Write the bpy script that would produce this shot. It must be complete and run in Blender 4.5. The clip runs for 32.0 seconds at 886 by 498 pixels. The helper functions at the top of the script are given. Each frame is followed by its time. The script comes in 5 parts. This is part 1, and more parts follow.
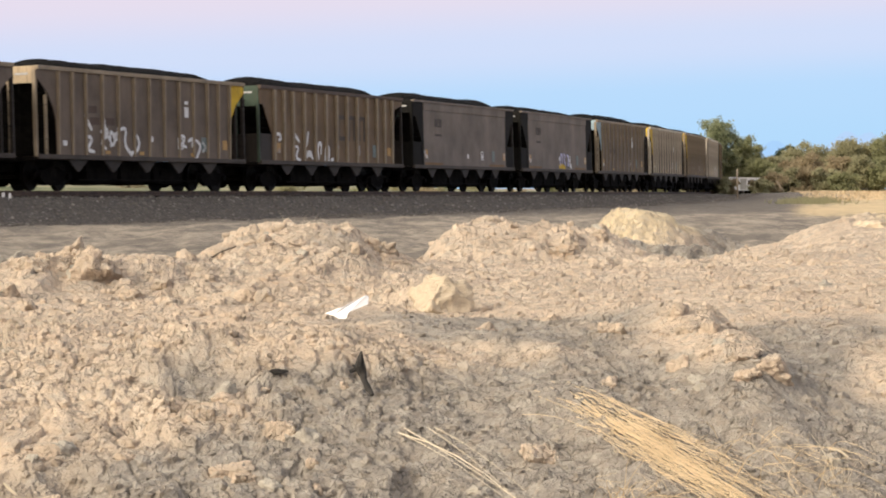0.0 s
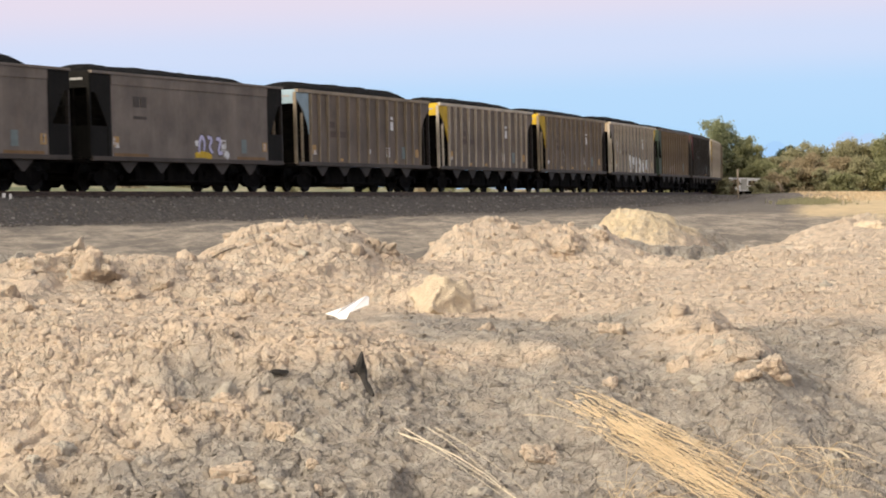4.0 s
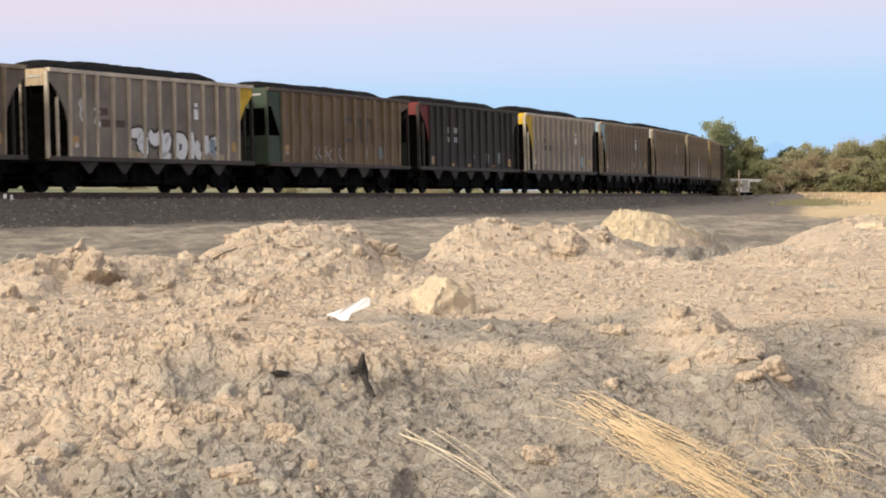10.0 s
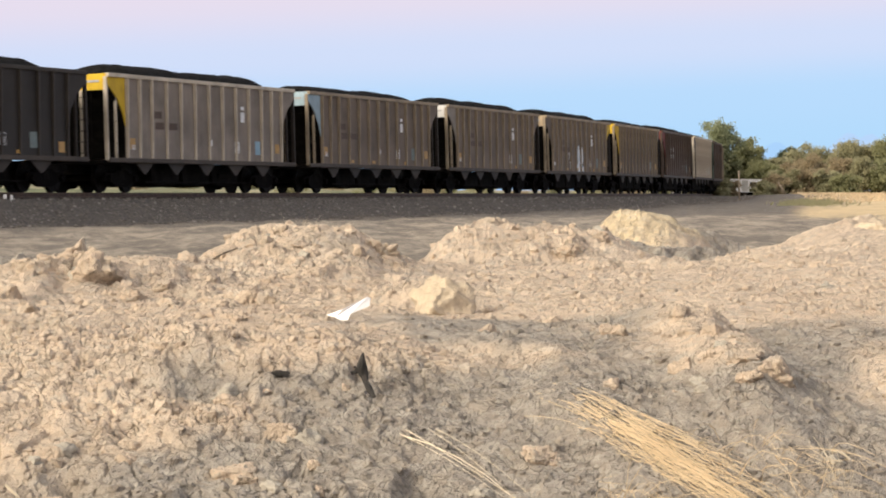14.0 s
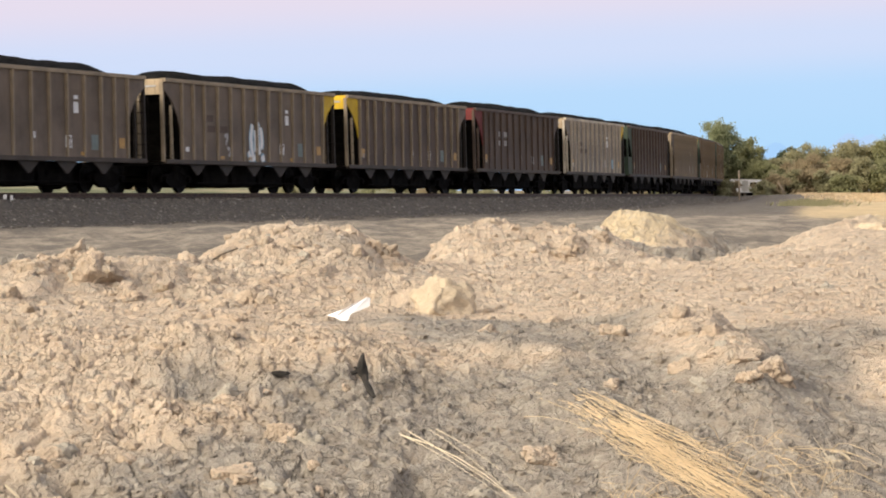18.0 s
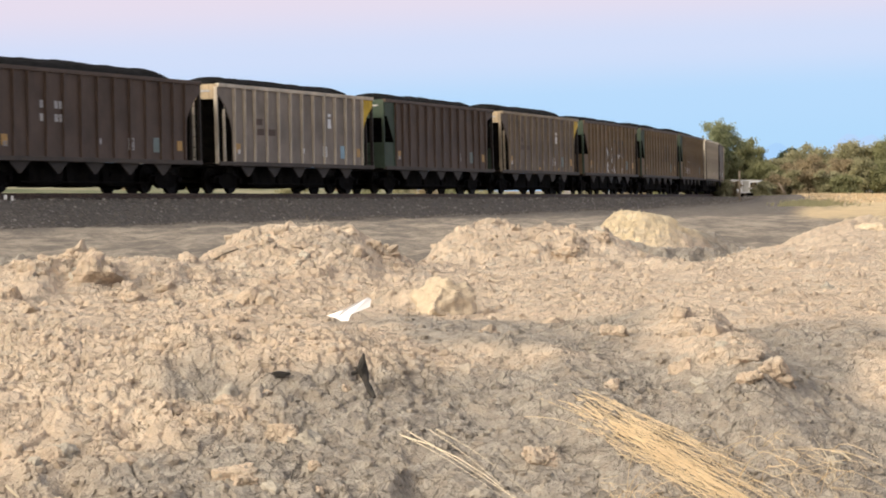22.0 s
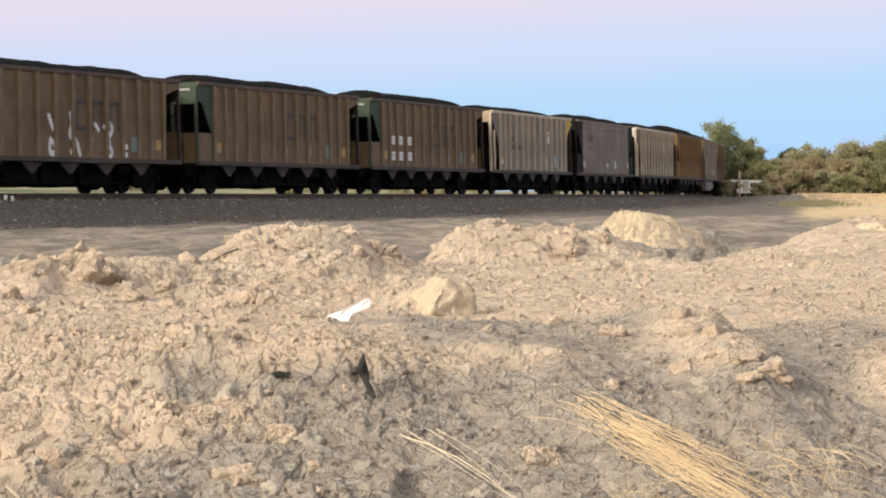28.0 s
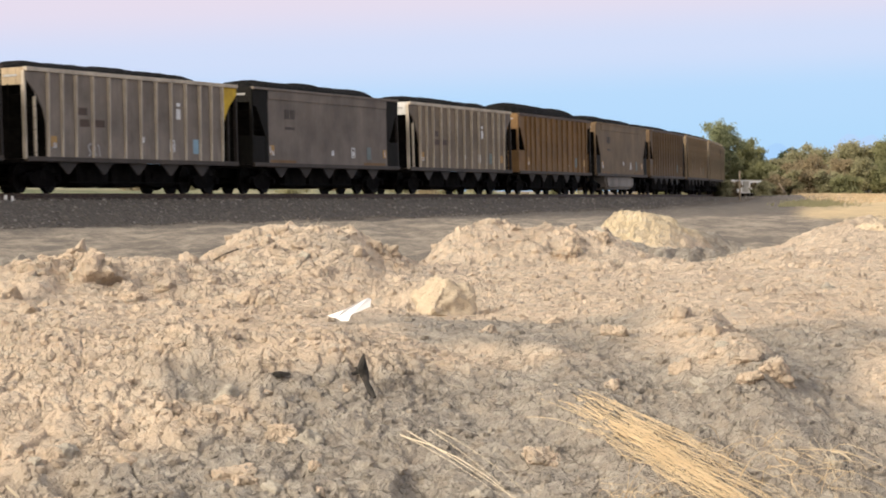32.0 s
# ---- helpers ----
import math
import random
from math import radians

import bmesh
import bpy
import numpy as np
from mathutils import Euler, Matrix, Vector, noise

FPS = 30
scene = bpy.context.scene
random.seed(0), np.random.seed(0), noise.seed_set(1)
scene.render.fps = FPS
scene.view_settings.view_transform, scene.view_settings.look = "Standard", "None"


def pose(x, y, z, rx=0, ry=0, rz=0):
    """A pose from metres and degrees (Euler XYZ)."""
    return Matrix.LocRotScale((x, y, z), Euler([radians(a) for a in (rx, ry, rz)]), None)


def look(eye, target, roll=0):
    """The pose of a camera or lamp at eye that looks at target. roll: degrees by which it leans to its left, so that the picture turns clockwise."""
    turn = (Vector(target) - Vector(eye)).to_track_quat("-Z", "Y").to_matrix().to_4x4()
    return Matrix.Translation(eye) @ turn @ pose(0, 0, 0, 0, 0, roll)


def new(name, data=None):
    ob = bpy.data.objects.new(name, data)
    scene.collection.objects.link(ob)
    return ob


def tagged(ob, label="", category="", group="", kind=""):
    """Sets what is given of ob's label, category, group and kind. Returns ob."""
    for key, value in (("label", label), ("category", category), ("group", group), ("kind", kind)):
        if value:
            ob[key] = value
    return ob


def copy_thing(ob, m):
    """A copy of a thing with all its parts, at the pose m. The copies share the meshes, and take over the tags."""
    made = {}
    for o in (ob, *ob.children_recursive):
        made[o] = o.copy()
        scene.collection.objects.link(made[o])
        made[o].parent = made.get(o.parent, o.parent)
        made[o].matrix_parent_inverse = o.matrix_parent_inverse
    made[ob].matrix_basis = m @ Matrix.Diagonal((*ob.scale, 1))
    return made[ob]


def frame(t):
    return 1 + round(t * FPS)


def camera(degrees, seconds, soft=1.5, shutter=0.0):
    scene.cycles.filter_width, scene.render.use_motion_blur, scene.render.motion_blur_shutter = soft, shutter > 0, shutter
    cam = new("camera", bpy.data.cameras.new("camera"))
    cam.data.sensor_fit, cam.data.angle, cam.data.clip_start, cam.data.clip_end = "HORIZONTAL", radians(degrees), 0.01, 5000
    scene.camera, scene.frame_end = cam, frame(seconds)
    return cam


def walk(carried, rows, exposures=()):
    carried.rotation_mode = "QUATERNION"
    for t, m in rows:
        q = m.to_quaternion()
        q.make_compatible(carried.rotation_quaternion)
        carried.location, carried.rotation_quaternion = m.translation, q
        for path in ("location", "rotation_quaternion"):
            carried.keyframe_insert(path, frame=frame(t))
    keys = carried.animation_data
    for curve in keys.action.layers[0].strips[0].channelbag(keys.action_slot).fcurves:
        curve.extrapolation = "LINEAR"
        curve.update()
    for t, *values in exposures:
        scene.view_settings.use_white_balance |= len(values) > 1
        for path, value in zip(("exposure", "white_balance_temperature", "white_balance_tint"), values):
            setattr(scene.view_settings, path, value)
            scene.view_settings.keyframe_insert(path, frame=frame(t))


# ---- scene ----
cam = camera(19.2, 32.0, soft=1.9, shutter=0.3)
EYE_Z, TILT, PX = 1.6, -1.29, 0.01237  # eye height, tilt, one step of the slow settling of the stand in degrees
DRIFT = [(0, -3, -3), (2, -3, -3), (2.6, -2, -2.6), (5.5, -2, -2), (7, -0.6, -1.6), (9.5, -0.1, -1.1), (10.2, 0, 0), (17, 0, 0.1),
         (19, 0.3, 1), (21, 0.8, 1.2), (25, 1, 1.4), (32, 1.3, 1.6)]
walk(cam, [(t, pose(0, 0, EYE_Z, 90 + TILT + b * PX, 0, a * PX)) for t, a, b in DRIFT])

# ---- light: after sunset, the glow of the western sky from behind on the left ----
SUN_DIR = Vector((-0.78, -0.52, 0.46)).normalized()
scene.view_settings.exposure = 0.0


def make_world():
    w = bpy.data.worlds.new("dusk_sky")
    w.use_nodes = True
    nt = w.node_tree
    nt.nodes.clear()
    out = nt.nodes.new("ShaderNodeOutputWorld")
    bg = nt.nodes.new("ShaderNodeBackground")
    geo = nt.nodes.new("ShaderNodeTexCoord")
    sep = nt.nodes.new("ShaderNodeSeparateXYZ")
    nt.links.new(geo.outputs["Generated"], sep.inputs[0])
    ramp = nt.nodes.new("ShaderNodeValToRGB")
    ramp.color_ramp.interpolation = "EASE"
    el = ramp.color_ramp.elements
    stops = [(0.0, (0.46, 0.67, 0.92)), (0.014, (0.46, 0.71, 0.98)), (0.032, (0.485, 0.715, 0.985)), (0.052, (0.64, 0.735, 0.955)),
             (0.076, (0.80, 0.73, 0.86)), (0.16, (0.74, 0.68, 0.78)), (0.45, (0.50, 0.56, 0.70)), (1.0, (0.38, 0.46, 0.60))]
    while len(el) < len(stops):
        el.new(0.5)
    for e, (p, c) in zip(el, stops):
        e.position, e.color = p, (*c, 1)
    lean = nt.nodes.new("ShaderNodeMath")  # the pink belt stands a little lower towards the sunset's side
    lean.operation = "MULTIPLY_ADD"
    lean.inputs[1].default_value = -0.035
    nt.links.new(sep.outputs["X"], lean.inputs[0])
    nt.links.new(sep.outputs["Z"], lean.inputs[2])
    nt.links.new(lean.outputs[0], ramp.inputs[0])
    # the warm afterglow, widest round the point where the sun went down
    dot = nt.nodes.new("ShaderNodeVectorMath")
    dot.operation = "DOT_PRODUCT"
    dot.inputs[1].default_value = SUN_DIR
    nt.links.new(geo.outputs["Generated"], dot.inputs[0])
    glow = nt.nodes.new("ShaderNodeMapRange")
    glow.interpolation_type = "SMOOTHSTEP"
    glow.inputs["From Min"].default_value, glow.inputs["From Max"].default_value = -0.1, 1.0
    nt.links.new(dot.outputs["Value"], glow.inputs["Value"])
    mix = nt.nodes.new("ShaderNodeMix")
    mix.data_type = "RGBA"
    mix.inputs["B"].default_value = (1.9, 1.66, 1.36, 1)
    nt.links.new(glow.outputs["Result"], mix.inputs["Factor"])
    nt.links.new(ramp.outputs["Color"], mix.inputs["A"])
    bg.inputs["Strength"].default_value = 1.0
    nt.links.new(mix.outputs["Result"], bg.inputs["Color"])
    nt.links.new(bg.outputs[0], out.inputs[0])
    scene.world = w


make_world()
sun_data = bpy.data.lights.new("afterglow_sun", "SUN")
sun_data.energy, sun_data.angle, sun_data.color = 3.75, radians(22), (1.0, 0.91, 0.77)
sun = new("afterglow_sun", sun_data)
sun.matrix_world = look(Vector((0, 0, 40)) + SUN_DIR * 30, (0, 0, 40))


# ---- materials ----
def nodes_of(name):
    m = bpy.data.materials.new(name)
    m.use_nodes = True
    return m, m.node_tree, m.node_tree.nodes["Principled BSDF"]


def coords(nt, scale, kind="Object"):
    tc = nt.nodes.new("ShaderNodeTexCoord")
    mp = nt.nodes.new("ShaderNodeMapping")
    mp.inputs["Scale"].default_value = scale if isinstance(scale, tuple) else (scale,) * 3
    nt.links.new(tc.outputs[kind], mp.inputs[0])
    return mp.outputs[0]


def noise_tex(nt, vec, scale, detail=5, rough=0.6):
    n = nt.nodes.new("ShaderNodeTexNoise")
    n.inputs["Scale"].default_value, n.inputs["Detail"].default_value, n.inputs["Roughness"].default_value = scale, detail, rough
    nt.links.new(vec, n.inputs["Vector"])
    return n.outputs["Fac"]


def ramp_of(nt, fac, a, b):
    r = nt.nodes.new("ShaderNodeMapRange")
    r.inputs["From Min"].default_value, r.inputs["From Max"].default_value = a, b
    nt.links.new(fac, r.inputs["Value"])
    return r.outputs["Result"]


def mix_of(nt, fac, a, b, mode="MIX"):
    m = nt.nodes.new("ShaderNodeMix")
    m.data_type, m.blend_type = "RGBA", mode
    for sock, v in ((m.inputs["Factor"], fac), (m.inputs["A"], a), (m.inputs["B"], b)):
        if isinstance(v, tuple):
            sock.default_value = (*v, 1)
        elif isinstance(v, (int, float)):
            sock.default_value = v
        else:
            nt.links.new(v, sock)
    return m.outputs["Result"]


def bump_of(nt, bsdf, height, dist, strength=1.0):
    b = nt.nodes.new("ShaderNodeBump")
    b.inputs["Distance"].default_value, b.inputs["Strength"].default_value = dist, strength
    nt.links.new(height, b.inputs["Height"])
    nt.links.new(b.outputs[0], bsdf.inputs["Normal"])


def rnd_of(nt, island=False):
    n = nt.nodes.new("ShaderNodeNewGeometry" if island else "ShaderNodeObjectInfo")
    return n.outputs["Random Per Island" if island else "Random"]


def plain_mat(name, a, b, scale=8.0, rough=0.8, metal=0.0, bump=0.002, island=False):
    m, nt, p = nodes_of(name)
    v = coords(nt, 1.0)
    n = noise_tex(nt, v, scale)
    c = mix_of(nt, ramp_of(nt, n, 0.35, 0.65), a, b)
    if island:
        k = mix_of(nt, rnd_of(nt, True), (0.80, 0.80, 0.80), (1.08, 1.08, 1.08))
        c = mix_of(nt, 1.0, c, k, "MULTIPLY")
    nt.links.new(c, p.inputs["Base Color"])
    p.inputs["Roughness"].default_value, p.inputs["Metallic"].default_value = rough, metal
    bump_of(nt, p, noise_tex(nt, v, scale * 6), bump)
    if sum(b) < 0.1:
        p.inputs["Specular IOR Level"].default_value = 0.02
    return m


def paint_mat(name, base, grime=(0.055, 0.043, 0.035), amount=0.5, rough=0.62):
    """Weathered wagon paint: road dust, vertical rain streaks and rust blotches."""
    m, nt, p = nodes_of(name)
    streak = noise_tex(nt, coords(nt, (5.0, 5.0, 0.28)), 1.6, 6, 0.7)
    blotch = noise_tex(nt, coords(nt, 0.55), 1.0, 6, 0.65)
    fine = noise_tex(nt, coords(nt, 14.0), 1.0, 4, 0.6)
    light = tuple(min(1.0, c * 1.25) for c in base)
    dark = tuple(c * 0.66 for c in base)
    c = mix_of(nt, ramp_of(nt, blotch, 0.35, 0.66), dark, light)
    s = ramp_of(nt, streak, 0.46, 0.78)
    mul = nt.nodes.new("ShaderNodeMath")
    mul.operation = "MULTIPLY"
    mul.inputs[1].default_value = amount
    nt.links.new(s, mul.inputs[0])
    c = mix_of(nt, mul.outputs[0], c, grime)
    rust = ramp_of(nt, noise_tex(nt, coords(nt, (1.1, 1.1, 0.35)), 1.3, 7, 0.72), 0.56, 0.74)
    r2 = nt.nodes.new("ShaderNodeMath")
    r2.operation = "MULTIPLY"
    r2.inputs[1].default_value = 0.45
    nt.links.new(rust, r2.inputs[0])
    c = mix_of(nt, r2.outputs[0], c, tuple(0.45 * b + 0.55 * g for b, g in zip(base, (0.115, 0.062, 0.032))) if max(base) > 0.03 else base)
    c = mix_of(nt, ramp_of(nt, fine, 0.64, 0.8), c, tuple(g * 1.5 for g in grime))
    nt.links.new(c, p.inputs["Base Color"])
    p.inputs["Roughness"].default_value = rough
    p.inputs["Specular IOR Level"].default_value = 0.22 if max(base) > 0.02 else 0.04
    bump_of(nt, p, fine, 0.003)
    return m


def soil_mat():
    m, nt, p = nodes_of("dry_cracked_soil")
    v = coords(nt, 1.0)

    def attr(name):
        a = nt.nodes.new("ShaderNodeAttribute")
        a.attribute_name = name
        return a.outputs["Fac"]
    n1 = noise_tex(nt, v, 2.2, 6, 0.6)
    n2 = noise_tex(nt, v, 17.0, 6, 0.7)
    n3 = noise_tex(nt, v, 85.0, 4, 0.7)
    tan = mix_of(nt, ramp_of(nt, n1, 0.36, 0.64), (0.645, 0.507, 0.382), (0.785, 0.643, 0.497))
    tan = mix_of(nt, ramp_of(nt, n2, 0.42, 0.72), tan, (0.575, 0.465, 0.36))
    grey = mix_of(nt, ramp_of(nt, n2, 0.38, 0.66), (0.285, 0.253, 0.219), (0.45, 0.404, 0.349))
    c = mix_of(nt, attr("grey"), tan, grey)
    yel = mix_of(nt, ramp_of(nt, n2, 0.4, 0.7), (0.77, 0.63, 0.42), (0.68, 0.555, 0.375))
    c = mix_of(nt, attr("yellow"), c, yel)
    tint = nt.nodes.new("ShaderNodeTexVoronoi")
    tint.inputs["Scale"].default_value = 24.0
    jig = nt.nodes.new("ShaderNodeVectorMath")
    jig.operation = "MULTIPLY_ADD"
    jn = nt.nodes.new("ShaderNodeTexNoise")
    jn.inputs["Scale"].default_value, jn.inputs["Detail"].default_value = 22.0, 4.0
    nt.links.new(v, jn.inputs["Vector"])
    jig.inputs[1].default_value = (0.07, 0.07, 0.07)
    nt.links.new(jn.outputs["Color"], jig.inputs[0])
    nt.links.new(v, jig.inputs[2])
    nt.links.new(jig.outputs[0], tint.inputs["Vector"])
    ts = nt.nodes.new("ShaderNodeSeparateColor")
    nt.links.new(tint.outputs["Color"], ts.inputs[0])
    c = mix_of(nt, ramp_of(nt, ts.outputs[0], 0.62, 1.35), c, (0.56, 0.505, 0.43))
    c = mix_of(nt, ramp_of(nt, ts.outputs[1], 0.60, 1.5), c, (0.38, 0.31, 0.24))
    # flats between the heaps and the line: trodden gravelly earth in long streaks
    st = noise_tex(nt, coords(nt, (0.75, 0.20, 0.3)), 1.0, 10, 0.78)
    flat = mix_of(nt, ramp_of(nt, st, 0.43, 0.58), (0.20, 0.175, 0.15), (0.42, 0.36, 0.29))
    flat = mix_of(nt, ramp_of(nt, noise_tex(nt, v, 6.0), 0.5, 0.75), flat, (0.15, 0.128, 0.108))
    c = mix_of(nt, attr("flat"), c, flat)
    # ballast: dark broken stone with pale chips
    vo = nt.nodes.new("ShaderNodeTexVoronoi")
    vo.inputs["Scale"].default_value = 13.0
    nt.links.new(v, vo.inputs["Vector"])
    sep = nt.nodes.new("ShaderNodeSeparateColor")
    nt.links.new(vo.outputs["Color"], sep.inputs[0])
    bal = mix_of(nt, sep.outputs[0], (0.105, 0.095, 0.085), (0.170, 0.151, 0.134))
    bal = mix_of(nt, ramp_of(nt, sep.outputs[1], 0.92, 0.96), bal, (0.28, 0.255, 0.23))
    c = mix_of(nt, attr("ballast"), c, bal)
    grass = mix_of(nt, ramp_of(nt, noise_tex(nt, coords(nt, 0.06), 1.0, 5, 0.6), 0.42, 0.62), (0.31, 0.285, 0.185), (0.125, 0.145, 0.08))
    c = mix_of(nt, attr("field"), c, grass)
    straw = mix_of(nt, ramp_of(nt, noise_tex(nt, coords(nt, 0.25), 1.0, 5, 0.6), 0.4, 0.7), (0.66, 0.52, 0.32), (0.54, 0.42, 0.27))
    c = mix_of(nt, attr("straw"), c, straw)
    nt.links.new(c, p.inputs["Base Color"])
    p.inputs["Roughness"].default_value = 0.95
    p.inputs["Specular IOR Level"].default_value = 0.15
    # crumbs, pits and, here and there, drying cracks
    def math_of(op, a, b=None, c=None):
        n = nt.nodes.new("ShaderNodeMath")
        n.operation = op
        for sock, val in zip(n.inputs, (a, b, c)):
            if val is None:
                continue
            if isinstance(val, (int, float)):
                sock.default_value = val
            else:
                nt.links.new(val, sock)
        return n.outputs[0]
    warp = nt.nodes.new("ShaderNodeTexVoronoi")
    warp.feature = "DISTANCE_TO_EDGE"
    warp.inputs["Scale"].default_value = 15.0
    off = nt.nodes.new("ShaderNodeVectorMath")
    off.operation = "MULTIPLY_ADD"
    nz = nt.nodes.new("ShaderNodeTexNoise")
    nz.inputs["Scale"].default_value, nz.inputs["Detail"].default_value = 16.0, 4.0
    nt.links.new(v, nz.inputs["Vector"])
    off.inputs[1].default_value = (0.10, 0.10, 0.10)
    nt.links.new(nz.outputs["Color"], off.inputs[0])
    nt.links.new(v, off.inputs[2])
    nt.links.new(off.outputs[0], warp.inputs["Vector"])
    crack = ramp_of(nt, warp.outputs["Distance"], 0.0, 0.05)
    where = ramp_of(nt, noise_tex(nt, v, 4.0, 4, 0.65), 0.43, 0.53)
    crack = math_of("MULTIPLY", math_of("SUBTRACT", crack, 1.0), where)
    def grains(scale):
        g = nt.nodes.new("ShaderNodeTexVoronoi")
        g.feature = "SMOOTH_F1"
        g.inputs["Scale"].default_value, g.inputs["Smoothness"].default_value = scale, 0.45
        nt.links.new(off.outputs[0], g.inputs["Vector"])
        return g.outputs["Distance"]
    patch = ramp_of(nt, noise_tex(nt, v, 3.0, 4, 0.65), 0.38, 0.62)
    h = math_of("MULTIPLY_ADD", math_of("MULTIPLY", grains(26.0), patch), -0.30, math_of("MULTIPLY", crack, 0.55))
    h = math_of("MULTIPLY_ADD", math_of("MULTIPLY", grains(52.0), math_of("SUBTRACT", 1.25, patch)), -0.22, h)
    h = math_of("MULTIPLY_ADD", n3, 0.7, h)
    h = math_of("MULTIPLY_ADD", n2, 1.15, h)
    bump_of(nt, p, h, 0.026)
    return m


SOIL = soil_mat()
CLOD_ASH = plain_mat("grey_lump_soil", (0.40, 0.36, 0.30), (0.52, 0.47, 0.39), 30.0, 0.95, 0, 0.01)
CLOD_YEL = plain_mat("yellow_clod_soil", (0.64, 0.52, 0.375), (0.78, 0.645, 0.475), 22.0, 0.95, 0, 0.02)
COAL = plain_mat("coal", (0.006, 0.0058, 0.0055), (0.020, 0.019, 0.018), 5.0, 0.75, 0, 0.05)
# the shade under and between the wagons is put into these near-black steels
DARK = plain_mat("grimy_shade_black_steel", (0.004, 0.0038, 0.0036), (0.012, 0.0105, 0.0095), 3.0, 0.75, 0, 0.003)
TRUCK = plain_mat("grimy_shade_black_truck", (0.0025, 0.002, 0.002), (0.007, 0.006, 0.0055), 4.0, 0.7, 0.0, 0.004)
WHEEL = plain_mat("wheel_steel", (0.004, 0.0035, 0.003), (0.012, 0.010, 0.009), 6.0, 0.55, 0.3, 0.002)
RAIL = plain_mat("rusty_rail_steel", (0.06, 0.037, 0.026), (0.12, 0.075, 0.05), 4.0, 0.6, 0.4, 0.002)
TIE = plain_mat("weathered_tie_wood", (0.035, 0.028, 0.024), (0.085, 0.068, 0.055), 9.0, 0.9, 0, 0.006)
WHITE = plain_mat("white_plastic", (0.78, 0.78, 0.80), (0.84, 0.84, 0.85), 5.0, 0.35, 0, 0.0005)
CHAR = plain_mat("charred_wood", (0.010, 0.009, 0.008), (0.045, 0.038, 0.033), 30.0, 0.85, 0, 0.006)
STRAW = plain_mat("dry_straw", (0.60, 0.46, 0.285), (0.74, 0.59, 0.39), 9.0, 0.7, 0, 0.0005, True)
STRAW_PALE = plain_mat("pale_straw", (0.62, 0.53, 0.38), (0.74, 0.65, 0.50), 9.0, 0.7, 0, 0.0005, True)
BARK = plain_mat("bark", (0.07, 0.055, 0.042), (0.17, 0.135, 0.10), 7.0, 0.9, 0, 0.02)
WOODPOST = plain_mat("weathered_post_wood", (0.30, 0.24, 0.18), (0.42, 0.34, 0.26), 9.0, 0.9, 0, 0.004)
MARK_WHITE = plain_mat("white_stencil_paint", (0.62, 0.62, 0.62), (0.74, 0.74, 0.74), 7.0, 0.6, 0, 0.0005)
MARK_GREY = plain_mat("faded_grey_stencil_paint", (0.26, 0.25, 0.25), (0.40, 0.39, 0.38), 7.0, 0.6, 0, 0.0005)
MARK_DARK = plain_mat("dark_stencil_paint", (0.035, 0.027, 0.021), (0.065, 0.050, 0.038), 5.0, 0.7, 0, 0.0005)
MARK_BLUE = plain_mat("pale_blue_panel_paint", (0.20, 0.33, 0.42), (0.27, 0.42, 0.52), 5.0, 0.6, 0, 0.0005)
MARK_TEAL = plain_mat("faded_teal_panel_paint", (0.12, 0.155, 0.15), (0.16, 0.20, 0.195), 5.0, 0.6, 0, 0.0005)
REFLECT = plain_mat("orange_reflector", (0.34, 0.19, 0.05), (0.46, 0.27, 0.07), 6.0, 0.5, 0, 0.0005)
LILAC = plain_mat("lilac_spray_paint", (0.42, 0.40, 0.60), (0.52, 0.50, 0.68), 6.0, 0.6, 0, 0.0005)
PAINT = {k: paint_mat(k + "_wagon_paint", c, amount=a) for k, c, a in (
    ("brown", (0.146, 0.113, 0.088), 0.35), ("dark_brown", (0.086, 0.060, 0.047), 0.4), ("umber", (0.152, 0.101, 0.058), 0.4),
    ("ochre", (0.165, 0.115, 0.064), 0.35), ("orange", (0.20, 0.115, 0.048), 0.3), ("light", (0.215, 0.182, 0.152), 0.35), ("grey", (0.170, 0.141, 0.117), 0.25),
    ("black", (0.026, 0.0225, 0.020), 0.1), ("tan", (0.25, 0.187, 0.12), 0.3), ("cream", (0.40, 0.31, 0.205), 0.75), ("yellow", (0.58, 0.38, 0.025), 0.3),
    ("red", (0.15, 0.026, 0.026), 0.45), ("green", (0.043, 0.066, 0.046), 0.4), ("blue", (0.30, 0.40, 0.46), 0.3), ("white", (0.55, 0.54, 0.52), 0.3),
    ("ash", (0.26, 0.23, 0.20), 0.3), ("charcoal", (0.012, 0.0115, 0.0105), 0.1), ("rib", (0.275, 0.22, 0.155), 0.3), ("rib_light", (0.50, 0.435, 0.35), 0.25),
    ("chute", (0.040, 0.033, 0.027), 0.4), ("sill", (0.060, 0.048, 0.039), 0.4), ("soot", (0.030, 0.024, 0.020), 0.3), ("rib_brown", (0.20, 0.145, 0.09), 0.3), ("tan_brown", (0.19, 0.148, 0.105), 0.35), ("rib_black", (0.042, 0.036, 0.031), 0.2))}


